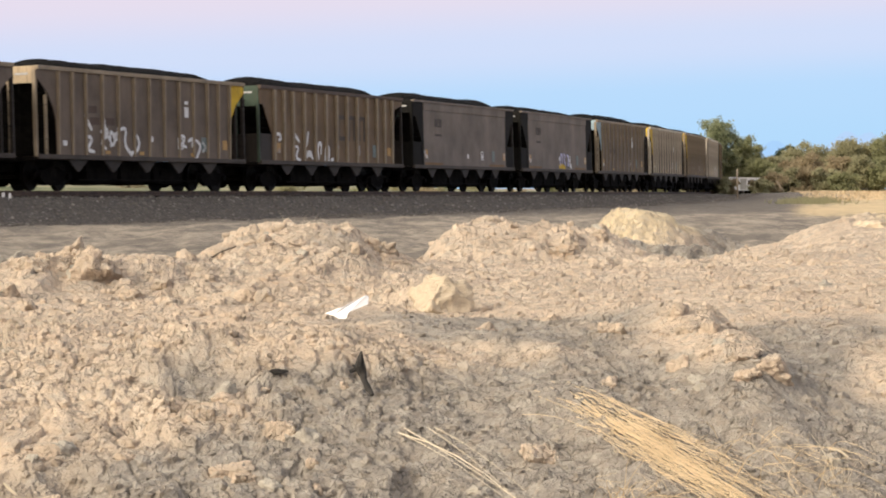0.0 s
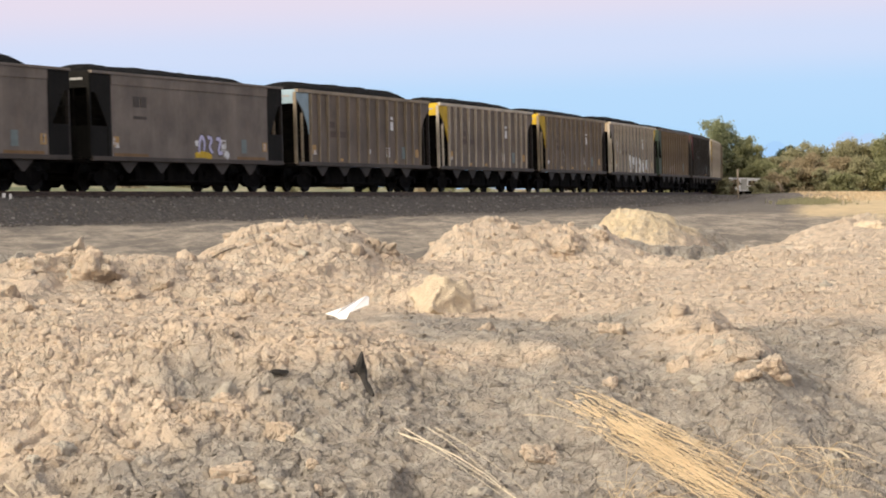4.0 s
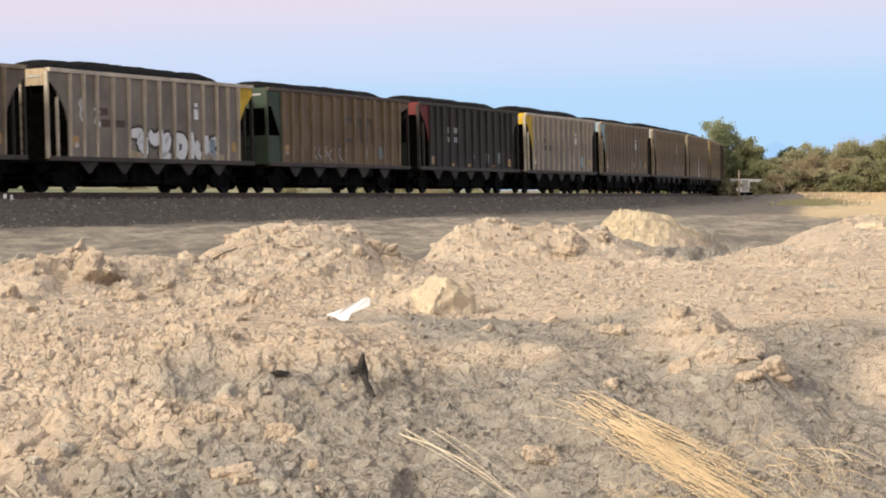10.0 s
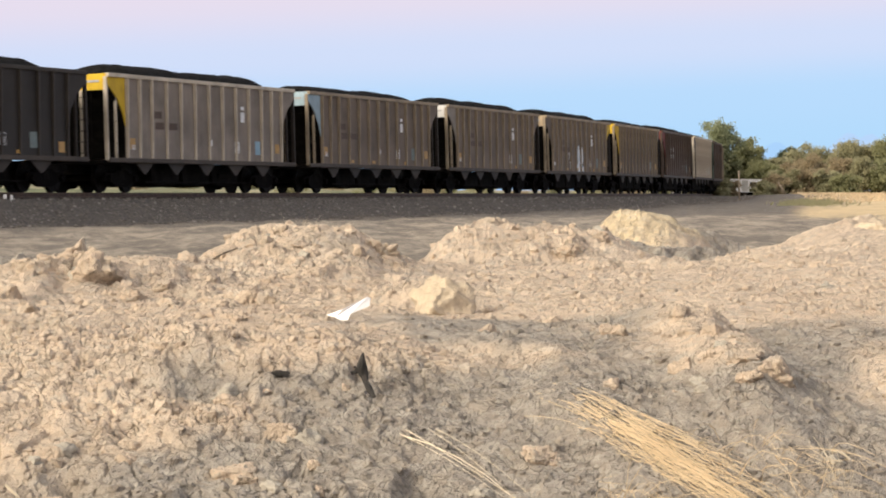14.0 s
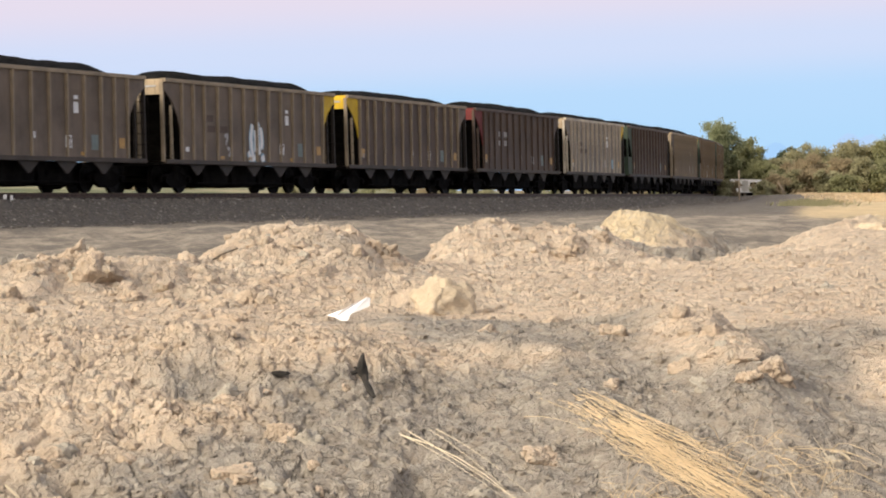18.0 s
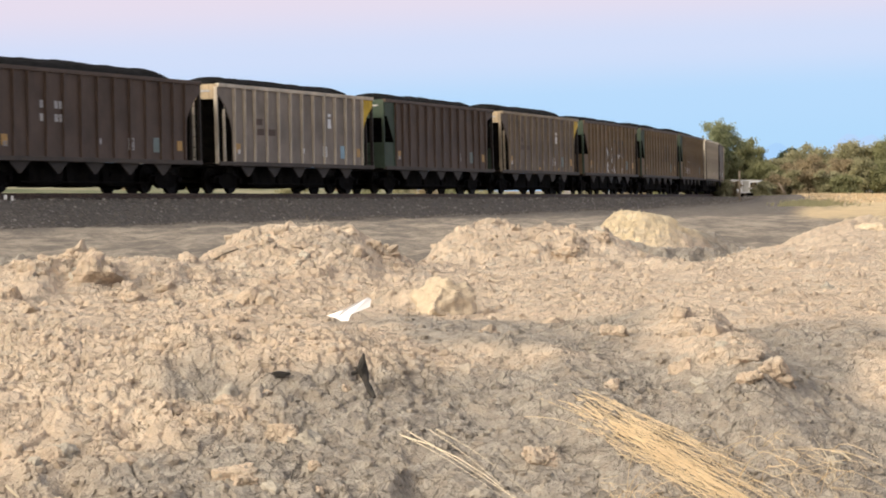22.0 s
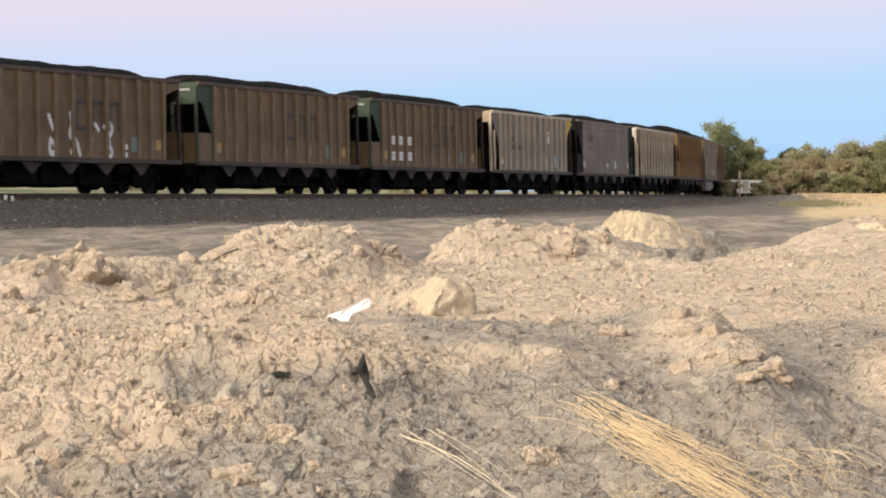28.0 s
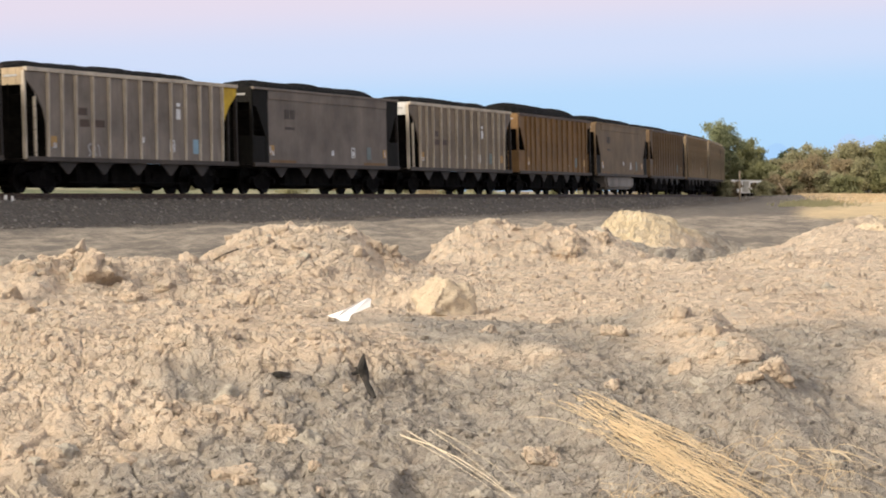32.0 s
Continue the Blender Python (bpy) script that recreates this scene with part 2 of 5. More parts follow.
def leaf_mat(name, a, b):
    """Thin leaves that let some light through."""
    m, nt, p = nodes_of(name)
    c = mix_of(nt, rnd_of(nt, True), a, b)
    k = ramp_of(nt, noise_tex(nt, coords(nt, 0.35), 1.0, 3), 0.3, 0.7)
    c = mix_of(nt, k, c, mix_of(nt, 0.6, c, tuple(x * 1.3 for x in b)))
    nt.links.new(c, p.inputs["Base Color"])
    p.inputs["Roughness"].default_value = 0.85
    p.inputs["Specular IOR Level"].default_value = 0.15
    tr = nt.nodes.new("ShaderNodeBsdfTranslucent")
    nt.links.new(c, tr.inputs["Color"])
    both = nt.nodes.new("ShaderNodeMixShader")
    both.inputs[0].default_value = 0.42
    nt.links.new(p.outputs[0], both.inputs[1])
    nt.links.new(tr.outputs[0], both.inputs[2])
    nt.links.new(both.outputs[0], nt.nodes["Material Output"].inputs[0])
    return m


LEAF = leaf_mat("green_leaves", (0.205, 0.21, 0.105), (0.285, 0.285, 0.155))
LEAF_TALL = leaf_mat("pale_green_leaves", (0.20, 0.225, 0.125), (0.29, 0.31, 0.19))
LEAF_GREY = leaf_mat("grey_green_leaves", (0.255, 0.245, 0.145), (0.37, 0.35, 0.215))
LEAF_DARK = leaf_mat("dark_needles", (0.045, 0.062, 0.035), (0.08, 0.10, 0.06))
LEAF_DRY = leaf_mat("dry_brown_twigs", (0.25, 0.20, 0.125), (0.37, 0.305, 0.195))


# ---- small builders ----
def link_mesh(name, me, material, parent=None, label=""):
    if material and not me.materials:
        me.materials.append(material)
    ob = new(name, me)
    ob.parent = parent
    if label:
        tagged(ob, label)
    return ob


def part(name, bm, material, parent, label="", smooth=False):
    """Links a bmesh as one mesh object under a thing or a part."""
    me = bpy.data.meshes.new(name)
    if smooth:
        for f in bm.faces:
            f.smooth = True
    bm.to_mesh(me)
    bm.free()
    return link_mesh(name, me, material, parent, label)


def from_arrays(name, verts, faces, material, parent=None, smooth=True):
    """A mesh from numpy arrays: verts (n, 3), faces (m, 3 or 4)."""
    me = bpy.data.meshes.new(name)
    verts, faces = np.asarray(verts, float), np.asarray(faces, int)
    k = faces.shape[1]
    me.vertices.add(len(verts))
    me.vertices.foreach_set("co", verts.ravel())
    me.loops.add(faces.size)
    me.loops.foreach_set("vertex_index", faces.ravel())
    me.polygons.add(len(faces))
    me.polygons.foreach_set("loop_start", np.arange(len(faces)) * k)
    me.polygons.foreach_set("loop_total", np.full(len(faces), k))
    me.polygons.foreach_set("use_smooth", np.full(len(faces), smooth))
    me.update()
    return link_mesh(name, me, material, parent)


def box(bm, x0, x1, y0, y1, z0, z1, bevel=0.0):
    g = bmesh.ops.create_cube(bm, size=1.0, matrix=Matrix.Translation(((x0 + x1) / 2, (y0 + y1) / 2, (z0 + z1) / 2)) @ Matrix.Diagonal((x1 - x0, y1 - y0, z1 - z0, 1)))
    if bevel:
        edges = list({e for v in g["verts"] for e in v.link_edges})
        bmesh.ops.bevel(bm, geom=edges, offset=bevel, segments=1, affect="EDGES")
    return bm


def boxes(*rows, bevel=0.0):
    bm = bmesh.new()
    for r in rows:
        box(bm, *r, bevel=bevel)
    return bm


def prism(bm, outline, y0, y1):
    """A plate of the given (x, z) outline, from y0 to y1."""
    a = [bm.verts.new((x, y0, z)) for x, z in outline]
    b = [bm.verts.new((x, y1, z)) for x, z in outline]
    n = len(outline)
    bm.faces.new(a)
    bm.faces.new(b[::-1])
    for i in range(n):
        bm.faces.new((a[i], b[i], b[(i + 1) % n], a[(i + 1) % n]))
    bmesh.ops.recalc_face_normals(bm, faces=bm.faces)
    return bm


def rod(bm, a, b, r, n=6):
    a, b = Vector(a), Vector(b)
    m = Matrix.Translation((a + b) / 2) @ (b - a).to_track_quat("Z", "Y").to_matrix().to_4x4()
    bmesh.ops.create_cone(bm, cap_ends=True, segments=n, radius1=r, radius2=r, depth=(b - a).length, matrix=m)
    return bm


def hash_of(ix, iy, seed):
    h = (ix.astype(np.int64) * 374761393 + iy.astype(np.int64) * 668265263 + seed * 974634777) & 0x7FFFFFFF
    h = ((h ^ (h >> 13)) * 1274126177) & 0x7FFFFFFF
    h = ((h ^ (h >> 15)) * 1103515245 + 12345) & 0x7FFFFFFF
    return ((h ^ (h >> 11)) & 0xFFFF) / 65535.0


def value_noise(x, y, seed=0):
    ix, iy = np.floor(x), np.floor(y)
    fx, fy = x - ix, y - iy
    fx, fy = fx * fx * (3 - 2 * fx), fy * fy * (3 - 2 * fy)
    a, b = hash_of(ix, iy, seed), hash_of(ix + 1, iy, seed)
    c, d = hash_of(ix, iy + 1, seed), hash_of(ix + 1, iy + 1, seed)
    return (a + (b - a) * fx) * (1 - fy) + (c + (d - c) * fx) * fy - 0.5


def fbm(x, y, octaves=4, seed=0, gain=0.5):
    t, a = 0.0, 1.0
    for i in range(octaves):
        t = t + a * value_noise(x * 2.03 ** i + 17.3 * i, y * 2.03 ** i - 9.1 * i, seed + i)
        a *= gain
    return t


def cells(x, y, seed=0):
    """Cell noise: the distance to the nearest and the second seed, and the nearest one's random number and tilted face."""
    ix, iy = np.floor(x), np.floor(y)
    f1, f2, who, tilt = np.full(x.shape, 9.0), np.full(x.shape, 9.0), np.zeros(x.shape), np.zeros(x.shape)
    for i in (-1, 0, 1):
        for j in (-1, 0, 1):
            cx, cy = ix + i, iy + j
            dx, dy = cx + hash_of(cx, cy, seed) - x, cy + hash_of(cx, cy, seed + 7) - y
            d = np.sqrt(dx * dx + dy * dy)
            near = d < f1
            f2 = np.where(near, f1, np.minimum(f2, d))
            who = np.where(near, hash_of(cx, cy, seed + 13), who)
            lean = (hash_of(cx, cy, seed + 17) - 0.5) * dx + (hash_of(cx, cy, seed + 19) - 0.5) * dy
            tilt = np.where(near, lean, tilt)
            f1 = np.where(near, d, f1)
    return f1, f2, who, tilt


def step(a, b, v):
    v = np.clip((v - a) / (b - a), 0, 1)
    return v * v * (3 - 2 * v)


# ---- the line of the railway ----
HALF = 1.6  # half the width of a wagon


def heading(s):
    s = np.clip(s, -48.0, 150.0)
    return 0.32795 - 1.78964e-3 * s - 2.6118e-6 * s * s


S_GRID = np.arange(-470.0, 620.0, 0.5)
_th = heading(S_GRID + 0.25)
_x, _y = np.concatenate([[0], np.cumsum(np.sin(_th) * 0.5)])[:-1], np.concatenate([[0], np.cumsum(np.cos(_th) * 0.5)])[:-1]
_k = int(470 / 0.5)
LINE_X = _x - _x[_k] - HALF * np.cos(heading(S_GRID))
LINE_Y = _y - _y[_k] + 115.615 + HALF * np.sin(heading(S_GRID))


def rail_z(s):
    return 1.44 - 0.0017 * np.clip(s, -60, 150)


def line_at(s):
    return float(np.interp(s, S_GRID, LINE_X)), float(np.interp(s, S_GRID, LINE_Y)), float(rail_z(s))


CANT = radians(-1.7)


def wagon_pose(s):
    """The pose of a wagon whose middle is s metres along the line."""
    a, b = Vector(line_at(s - 5.65)), Vector(line_at(s + 5.65))
    d = (b - a).normalized()
    side = Vector((0, 0, 1)).cross(d).normalized()
    m = Matrix((d, side, d.cross(side))).transposed().to_4x4()
    return Matrix.Translation((a + b) / 2) @ m @ Matrix.Rotation(CANT, 4, "X")


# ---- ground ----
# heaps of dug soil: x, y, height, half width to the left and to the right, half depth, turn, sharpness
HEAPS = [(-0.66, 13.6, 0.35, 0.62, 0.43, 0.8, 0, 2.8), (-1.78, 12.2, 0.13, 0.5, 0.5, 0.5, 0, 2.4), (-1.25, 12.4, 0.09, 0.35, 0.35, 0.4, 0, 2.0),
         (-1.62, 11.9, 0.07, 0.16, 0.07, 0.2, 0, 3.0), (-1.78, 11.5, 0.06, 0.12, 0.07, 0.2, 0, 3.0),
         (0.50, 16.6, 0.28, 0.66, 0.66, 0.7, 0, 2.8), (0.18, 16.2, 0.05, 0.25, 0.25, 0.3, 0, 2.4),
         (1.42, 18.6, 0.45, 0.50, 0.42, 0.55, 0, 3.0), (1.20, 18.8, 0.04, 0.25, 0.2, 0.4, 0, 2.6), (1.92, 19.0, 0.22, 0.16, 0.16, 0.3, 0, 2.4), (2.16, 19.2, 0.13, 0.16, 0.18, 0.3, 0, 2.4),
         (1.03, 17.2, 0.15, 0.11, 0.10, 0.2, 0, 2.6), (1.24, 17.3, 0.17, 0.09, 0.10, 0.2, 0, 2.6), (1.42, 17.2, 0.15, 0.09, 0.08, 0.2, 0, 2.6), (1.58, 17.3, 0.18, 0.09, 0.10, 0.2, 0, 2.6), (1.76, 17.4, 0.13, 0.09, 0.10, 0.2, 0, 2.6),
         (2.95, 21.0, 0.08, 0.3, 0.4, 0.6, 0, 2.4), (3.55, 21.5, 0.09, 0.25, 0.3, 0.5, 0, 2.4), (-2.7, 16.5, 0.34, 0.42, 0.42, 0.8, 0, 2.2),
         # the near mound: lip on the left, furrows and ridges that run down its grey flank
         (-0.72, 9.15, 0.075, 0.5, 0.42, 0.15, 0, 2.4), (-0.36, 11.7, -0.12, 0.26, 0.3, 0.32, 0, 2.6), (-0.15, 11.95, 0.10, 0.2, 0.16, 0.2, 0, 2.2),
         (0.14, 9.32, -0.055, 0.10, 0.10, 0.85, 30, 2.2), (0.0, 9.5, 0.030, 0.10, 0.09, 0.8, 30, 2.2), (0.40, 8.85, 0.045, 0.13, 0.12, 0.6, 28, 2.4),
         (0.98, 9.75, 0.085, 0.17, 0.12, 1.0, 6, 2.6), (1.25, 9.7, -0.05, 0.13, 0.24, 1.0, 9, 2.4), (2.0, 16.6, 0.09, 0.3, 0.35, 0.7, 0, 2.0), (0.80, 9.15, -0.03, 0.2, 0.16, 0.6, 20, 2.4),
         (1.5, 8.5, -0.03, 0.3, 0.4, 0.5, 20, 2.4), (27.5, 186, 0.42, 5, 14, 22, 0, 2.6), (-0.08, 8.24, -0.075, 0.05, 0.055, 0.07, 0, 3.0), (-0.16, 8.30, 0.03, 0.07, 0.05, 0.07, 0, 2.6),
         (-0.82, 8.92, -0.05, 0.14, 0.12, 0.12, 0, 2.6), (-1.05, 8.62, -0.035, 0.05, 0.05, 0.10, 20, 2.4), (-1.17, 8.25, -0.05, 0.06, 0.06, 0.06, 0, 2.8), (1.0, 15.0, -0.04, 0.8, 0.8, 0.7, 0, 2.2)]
LEFT = ([0, 3, 6, 7.5, 8.2, 9.0, 9.5, 10.5, 12.5, 13.5, 15, 18, 24, 34, 60, 120, 200, 400], [0, 0.05, 0.20, 0.38, 0.635, 1.005, 1.07, 1.11, 1.13, 1.08, 0.92, 0.76, 0.6, 0.5, 0.5, 0.6, 0.95, 1.2])
RIGHT = ([0, 3, 6, 7.5, 8.2, 9.0, 9.5, 10.5, 14, 16, 18, 22, 28, 36, 60, 120, 200, 400], [0, 0.05, 0.20, 0.36, 0.61, 0.98, 1.04, 1.08, 1.185, 1.12, 1.0, 0.82, 0.66, 0.52, 0.5, 0.6, 0.95, 1.2])
EAST = ([0, 3, 6, 7.5, 8.2, 9.0, 9.5, 10.5, 14, 18, 21, 23.5, 27, 36, 60, 120, 200, 400], [0, 0.05, 0.20, 0.36, 0.61, 0.97, 1.03, 1.07, 1.175, 1.265, 1.29, 1.22, 0.92, 0.52, 0.5, 0.6, 0.95, 1.2])
PLAIN = ([-60, 0, 30, 60, 120, 200, 400], [0.1, 0, 0.45, 0.5, 0.6, 0.95, 1.2])


def smooth_lane(y, lane):
    xs, zs = lane
    return sum(np.interp(y + o, xs, zs) for o in (-0.3, -0.15, 0, 0.15, 0.3)) / 5


def line_distance(x, y):
    """The signed distance from the line's middle (near side below 0) and the length along it, for points far enough from the eye."""
    pick = np.arange(0, len(S_GRID), 8)
    lx, ly, ls = LINE_X[pick], LINE_Y[pick], S_GRID[pick]
    dist, along = np.full(x.shape, 999.0), np.zeros(x.shape)
    todo = np.nonzero((np.hypot(x, y) > 30) & (np.hypot(x, y) < 700))[0]
    for block in np.array_split(todo, max(1, len(todo) // 4000)):
        d = (x[block, None] - lx) ** 2 + (y[block, None] - ly) ** 2
        k = d.argmin(1)
        th = heading(ls[k])
        dx, dy = x[block] - lx[k], y[block] - ly[k]
        dist[block] = -dx * np.cos(th) + dy * np.sin(th)
        along[block] = ls[k] + dx * np.sin(th) + dy * np.cos(th)
    return dist, along


def ground_form(x, y):
    """The broad shape of the ground, without its crumbs."""
    w = step(-0.024, 0.004, x / np.maximum(y, 1.0) + 0.004 * fbm(x * 1.5, y * 0.8, 2, 44))
    e = step(0.095, 0.165, x / np.maximum(y, 1.0) + 0.012 * fbm(x * 1.1, y * 0.7, 2, 45))
    h = smooth_lane(y, LEFT) * (1 - w) + (smooth_lane(y, RIGHT) * (1 - e) + smooth_lane(y, EAST) * e) * w
    lat = step(14, 6, np.abs(x)) * step(-3, 1, y)
    h = h * lat + np.interp(y, *PLAIN) * (1 - lat)
    wx, wy = x + 0.10 * fbm(x * 2.6, y * 2.6, 3, 46), y + 0.10 * fbm(x * 2.6, y * 2.6, 3, 47)
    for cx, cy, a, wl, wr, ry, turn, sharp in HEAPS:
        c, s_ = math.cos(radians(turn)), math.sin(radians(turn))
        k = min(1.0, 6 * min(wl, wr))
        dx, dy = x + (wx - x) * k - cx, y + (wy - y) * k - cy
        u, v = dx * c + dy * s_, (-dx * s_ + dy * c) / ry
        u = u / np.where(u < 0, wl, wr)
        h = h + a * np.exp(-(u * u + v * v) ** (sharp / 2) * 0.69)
    return h


def ground_at(x, y):
    """Height and the shares of each kind of soil."""
    near = step(34, 24, y) * step(6.9, 7.9, y) * step(12, 6, np.abs(x))
    h = ground_form(x, y)
    k = np.nonzero(near > 0.001)[0]
    if len(k):
        x_, y_, m = x[k], y[k], near[k]
        add = 0.05 * fbm(x_ * 1.9, y_ * 1.9, 4, 3)
        wx, wy = x_ + 0.05 * fbm(x_ * 7, y_ * 7, 3, 50), y_ + 0.05 * fbm(x_ * 7, y_ * 7, 3, 60)
        u_ = x_ / y_
        # the washed flank and the pan behind it are calm, the dug heaps and the crust on the left are rough
        calm = step(-0.030, 0.010, u_ + 0.018 * fbm(x_ * 1.4, y_ * 1.4, 2, 70)) * step(16.2, 14.6, y_)
        calm = np.maximum(calm, step(0.105, 0.135, u_) * step(22, 19, y_))
        ridge = np.exp(-((x_ - 0.97) / 0.2) ** 2 - ((y_ - 9.5) / 0.75) ** 2)
        rough = 1 - 0.66 * calm * (1 - 0.8 * ridge)
        rough = rough * (1 - 0.5 * step(9.25, 9.5, y_) * step(11.5, 10.9, y_))
        crust = step(9.35, 9.05, y_) * (1 - calm)
        # flakes of broken crust: flat tilted plates with narrow gaps, thick in some places, worn away in others
        for size, amp, seed in ((0.16, 0.016, 21), (0.075, 0.014, 31), (0.036, 0.010, 36)):
            f1, f2, who, tilt = cells(wx / size, wy / size * 0.8, seed)
            gap = step(0.0, 0.10, f2 - f1)
            cover = step(-0.02, 0.22, fbm(x_ / size * 0.14, y_ / size * 0.14, 2, seed + 3))
            add = add + amp * cover * (0.25 + 0.75 * rough) * ((gap - 1) * (0.45 + 1.0 * who) + (rough + 0.4 * crust) * (0.7 * who + 0.9 * tilt - 0.35))
        # rills that rain cut down the flank
        run = calm * step(10.8, 9.9, y_) * (1 - 0.7 * ridge)
        add = add + 0.050 * run * fbm((x_ * 0.87 + y_ * 0.50) * 5.0, (x_ * 0.50 - y_ * 0.87) * 1.1, 4, 95, 0.55)
        # thin scales of dried mud on the calm ground, each lifted at one edge
        f1, f2, who, tilt = cells(wx / 0.055, wy / 0.040, 91)
        add = add + 0.012 * calm * step(-0.15, 0.2, fbm(x_ * 2.2, y_ * 2.2, 2, 93)) * step(0.0, 0.06, f2 - f1) * (who + 0.8 * tilt)
        # lumps that stick out of the heaps, each with a steep edge
        for size, amp, seed, share in ((0.30, 0.050, 11, 0.74), (0.13, 0.028, 14, 0.76), (0.06, 0.015, 16, 0.74)):
            f1, f2, who, tilt = cells(wx / size, wy / size, seed)
            body = step(0.52, 0.26, f1 + 0.10 * fbm(x_ / size * 2.2, y_ / size * 2.2, 2, seed + 5))
            add = add + amp * rough ** 2 * (1 - 0.35 * crust) * body * (who > share) * (0.55 + 0.8 * who - share + 0.9 * tilt)
        # pits where clods broke out
        f1, f2, who, tilt = cells(wx / 0.21 + 5.3, wy / 0.21, 81)
        add = add - 0.028 * rough * step(0.34, 0.16, f1) * (who > 0.66)
        add = add + (0.004 + 0.007 * rough) * fbm(x_ * 30, y_ * 30, 4, 77, 0.6)
        h[k] = h[k] + m * add * (1 + 0.015 * np.maximum(y_ - 12, 0))
    far = step(24, 40, y)
    h = h + far * (0.10 * fbm(x * 0.8, y * 0.22, 4, 5, 0.6) + 0.04 * fbm(x * 3.1, y * 0.7, 3, 8)) * step(230, 120, y)
    dist, along = line_distance(x, y)
    crown = rail_z(along) - 0.19
    bank = crown - np.maximum(0, np.abs(dist) - 2.15) * 0.42
    bank = bank + 0.035 * fbm(x * 7, y * 7, 2, 91) * (np.abs(dist) > 2.0)
    on = np.abs(dist) < 40
    rise = np.where(dist < 900, np.clip((dist - 12) * 0.03, 0, 1.5), 0) * step(60, 100, np.hypot(x, y))
    h = np.where(on, np.maximum(h + rise, bank), h + rise)
    ballast = np.where(on, step(-0.06, 0.05, bank - (h - 0.02)), 0)
    wide = 12 * step(-25, 5, along) + 26 * step(35, 70, along)
    apron = (0.72 + 0.12 * step(-25, 5, along)) * step(-11, -4, dist + wide * 0.9 + 3 * fbm(x * 0.25, y * 0.25, 3, 19)) * (dist < 0)
    ballast = np.maximum(ballast, on * apron)
    ballast = np.maximum(ballast, on * step(-0.5, 0.0, bank - h + 0.1 * fbm(x * 1.3, y * 1.3, 3, 15)))
    return h, ballast, dist


def soil_shares(x, y, dist):
    n = fbm(x * 2.4, y * 2.4, 4, 41)
    def spot(cx, cy, rx, ry, turn=0):
        c, s_ = math.cos(radians(turn)), math.sin(radians(turn))
        dx, dy = x - cx, y - cy
        return np.exp(-(((dx * c + dy * s_) / rx) ** 2 + ((-dx * s_ + dy * c) / ry) ** 2))
    # grey at (1.3, 9.6) puts the ridge's shaded side into the soil colour
    grey = 0.95 * spot(0.55, 8.75, 0.85, 0.62) + 0.8 * spot(0.22, 10.0, 0.45, 0.45) + 0.45 * spot(-0.25, 8.8, 0.4, 0.22) + 0.36 * spot(-0.9, 8.2, 0.9, 0.28) + 0.7 * spot(1.5, 8.3, 0.5, 0.4) \
        + 0.45 * spot(0.5, 10.4, 0.5, 0.4) + 0.55 * spot(-0.82, 8.92, 0.2, 0.13) + 0.8 * spot(-2.75, 16.3, 0.4, 0.8) + 0.6 * spot(1.3, 9.6, 0.2, 0.8) + 0.95 * spot(1.42, 17.2, 0.55, 0.4) + 0.8 * spot(2.0, 19.0, 0.3, 0.5) \
        + 0.7 * spot(0.05, 8.3, 0.6, 0.4) + 0.22 * spot(1.7, 10.4, 0.6, 1.6) - 0.5 * spot(0.97, 9.5, 0.16, 0.7)
    grey = np.clip(step(0.12, 0.62, grey + 0.5 * n), 0, 1)
    yellow = np.clip(step(0.3, 0.7, 1.15 * spot(1.40, 18.7, 0.45, 0.8) + 0.7 * spot(3.6, 21.5, 0.7, 0.8) + 0.35 * spot(2.5, 18.5, 0.4, 0.8) + 0.3 * n), 0, 1)
    flat = step(22, 30, y + 6 * np.clip(-x / np.maximum(y, 1) * 6, -0.9, 0.8)) * np.ones_like(x)
    flat = np.maximum(flat, step(9, 14, np.abs(x) - 0.1 * y))
    field = np.where(dist < 900, step(5, 9, dist), 0) * step(50, 80, np.hypot(x, y))
    straw = step(92, 108, y + 8 * n) * np.where(dist < 0, step(-9, -16, dist + 3 * n), 0) * step(0.130, 0.142, x / np.maximum(y, 1) + 0.004 * n)
    return grey, yellow, flat, field, straw


def make_ground():
    inner = np.linspace(-10.5, 10.5, 660)
    side = np.concatenate([np.linspace(11, 25, 22), np.linspace(27, 180, 44)])
    ang = np.radians(np.concatenate([-side[::-1], inner, side]))[::-1]
    rad = np.concatenate([[0.001], np.linspace(0.4, 4.4, 11), np.arange(4.8, 8.0, 0.10), np.arange(8.0, 9.2, 0.0046), np.arange(9.2, 15, 0.018), np.arange(15, 26, 0.042), np.geomspace(26.05, 330, 270), np.geomspace(345, 4900, 34)])
    A, R = np.meshgrid(ang, rad)
    x, y = (R * np.sin(A)).ravel() + 0.02, (R * np.cos(A)).ravel() + 0.02
    h, ballast, dist = ground_at(x, y)
    n, m = len(rad), len(ang)
    i = np.arange(n * m).reshape(n, m)
    faces = np.stack([i[:-1, :-1], i[1:, :-1], i[1:, 1:], i[:-1, 1:]], -1).reshape(-1, 4)[:, ::-1]
    ob = from_arrays("ground", np.stack([x, y, h], 1), faces, SOIL)
    grey, yellow, flat, field, straw = soil_shares(x, y, dist)
    for name, v in (("grey", grey), ("yellow", yellow), ("flat", flat), ("ballast", ballast), ("field", field), ("straw", straw)):
        ob.data.attributes.new(name, "FLOAT", "POINT").data.foreach_set("value", np.asarray(v, np.float32))
    return tagged(ob, "dry cracked tan and grey soil with dug heaps and dark ballast", "ground", kind="structure")


make_ground()


def ground_z(x, y):
    return float(ground_at(np.array([float(x)]), np.array([float(y)]))[0][0])


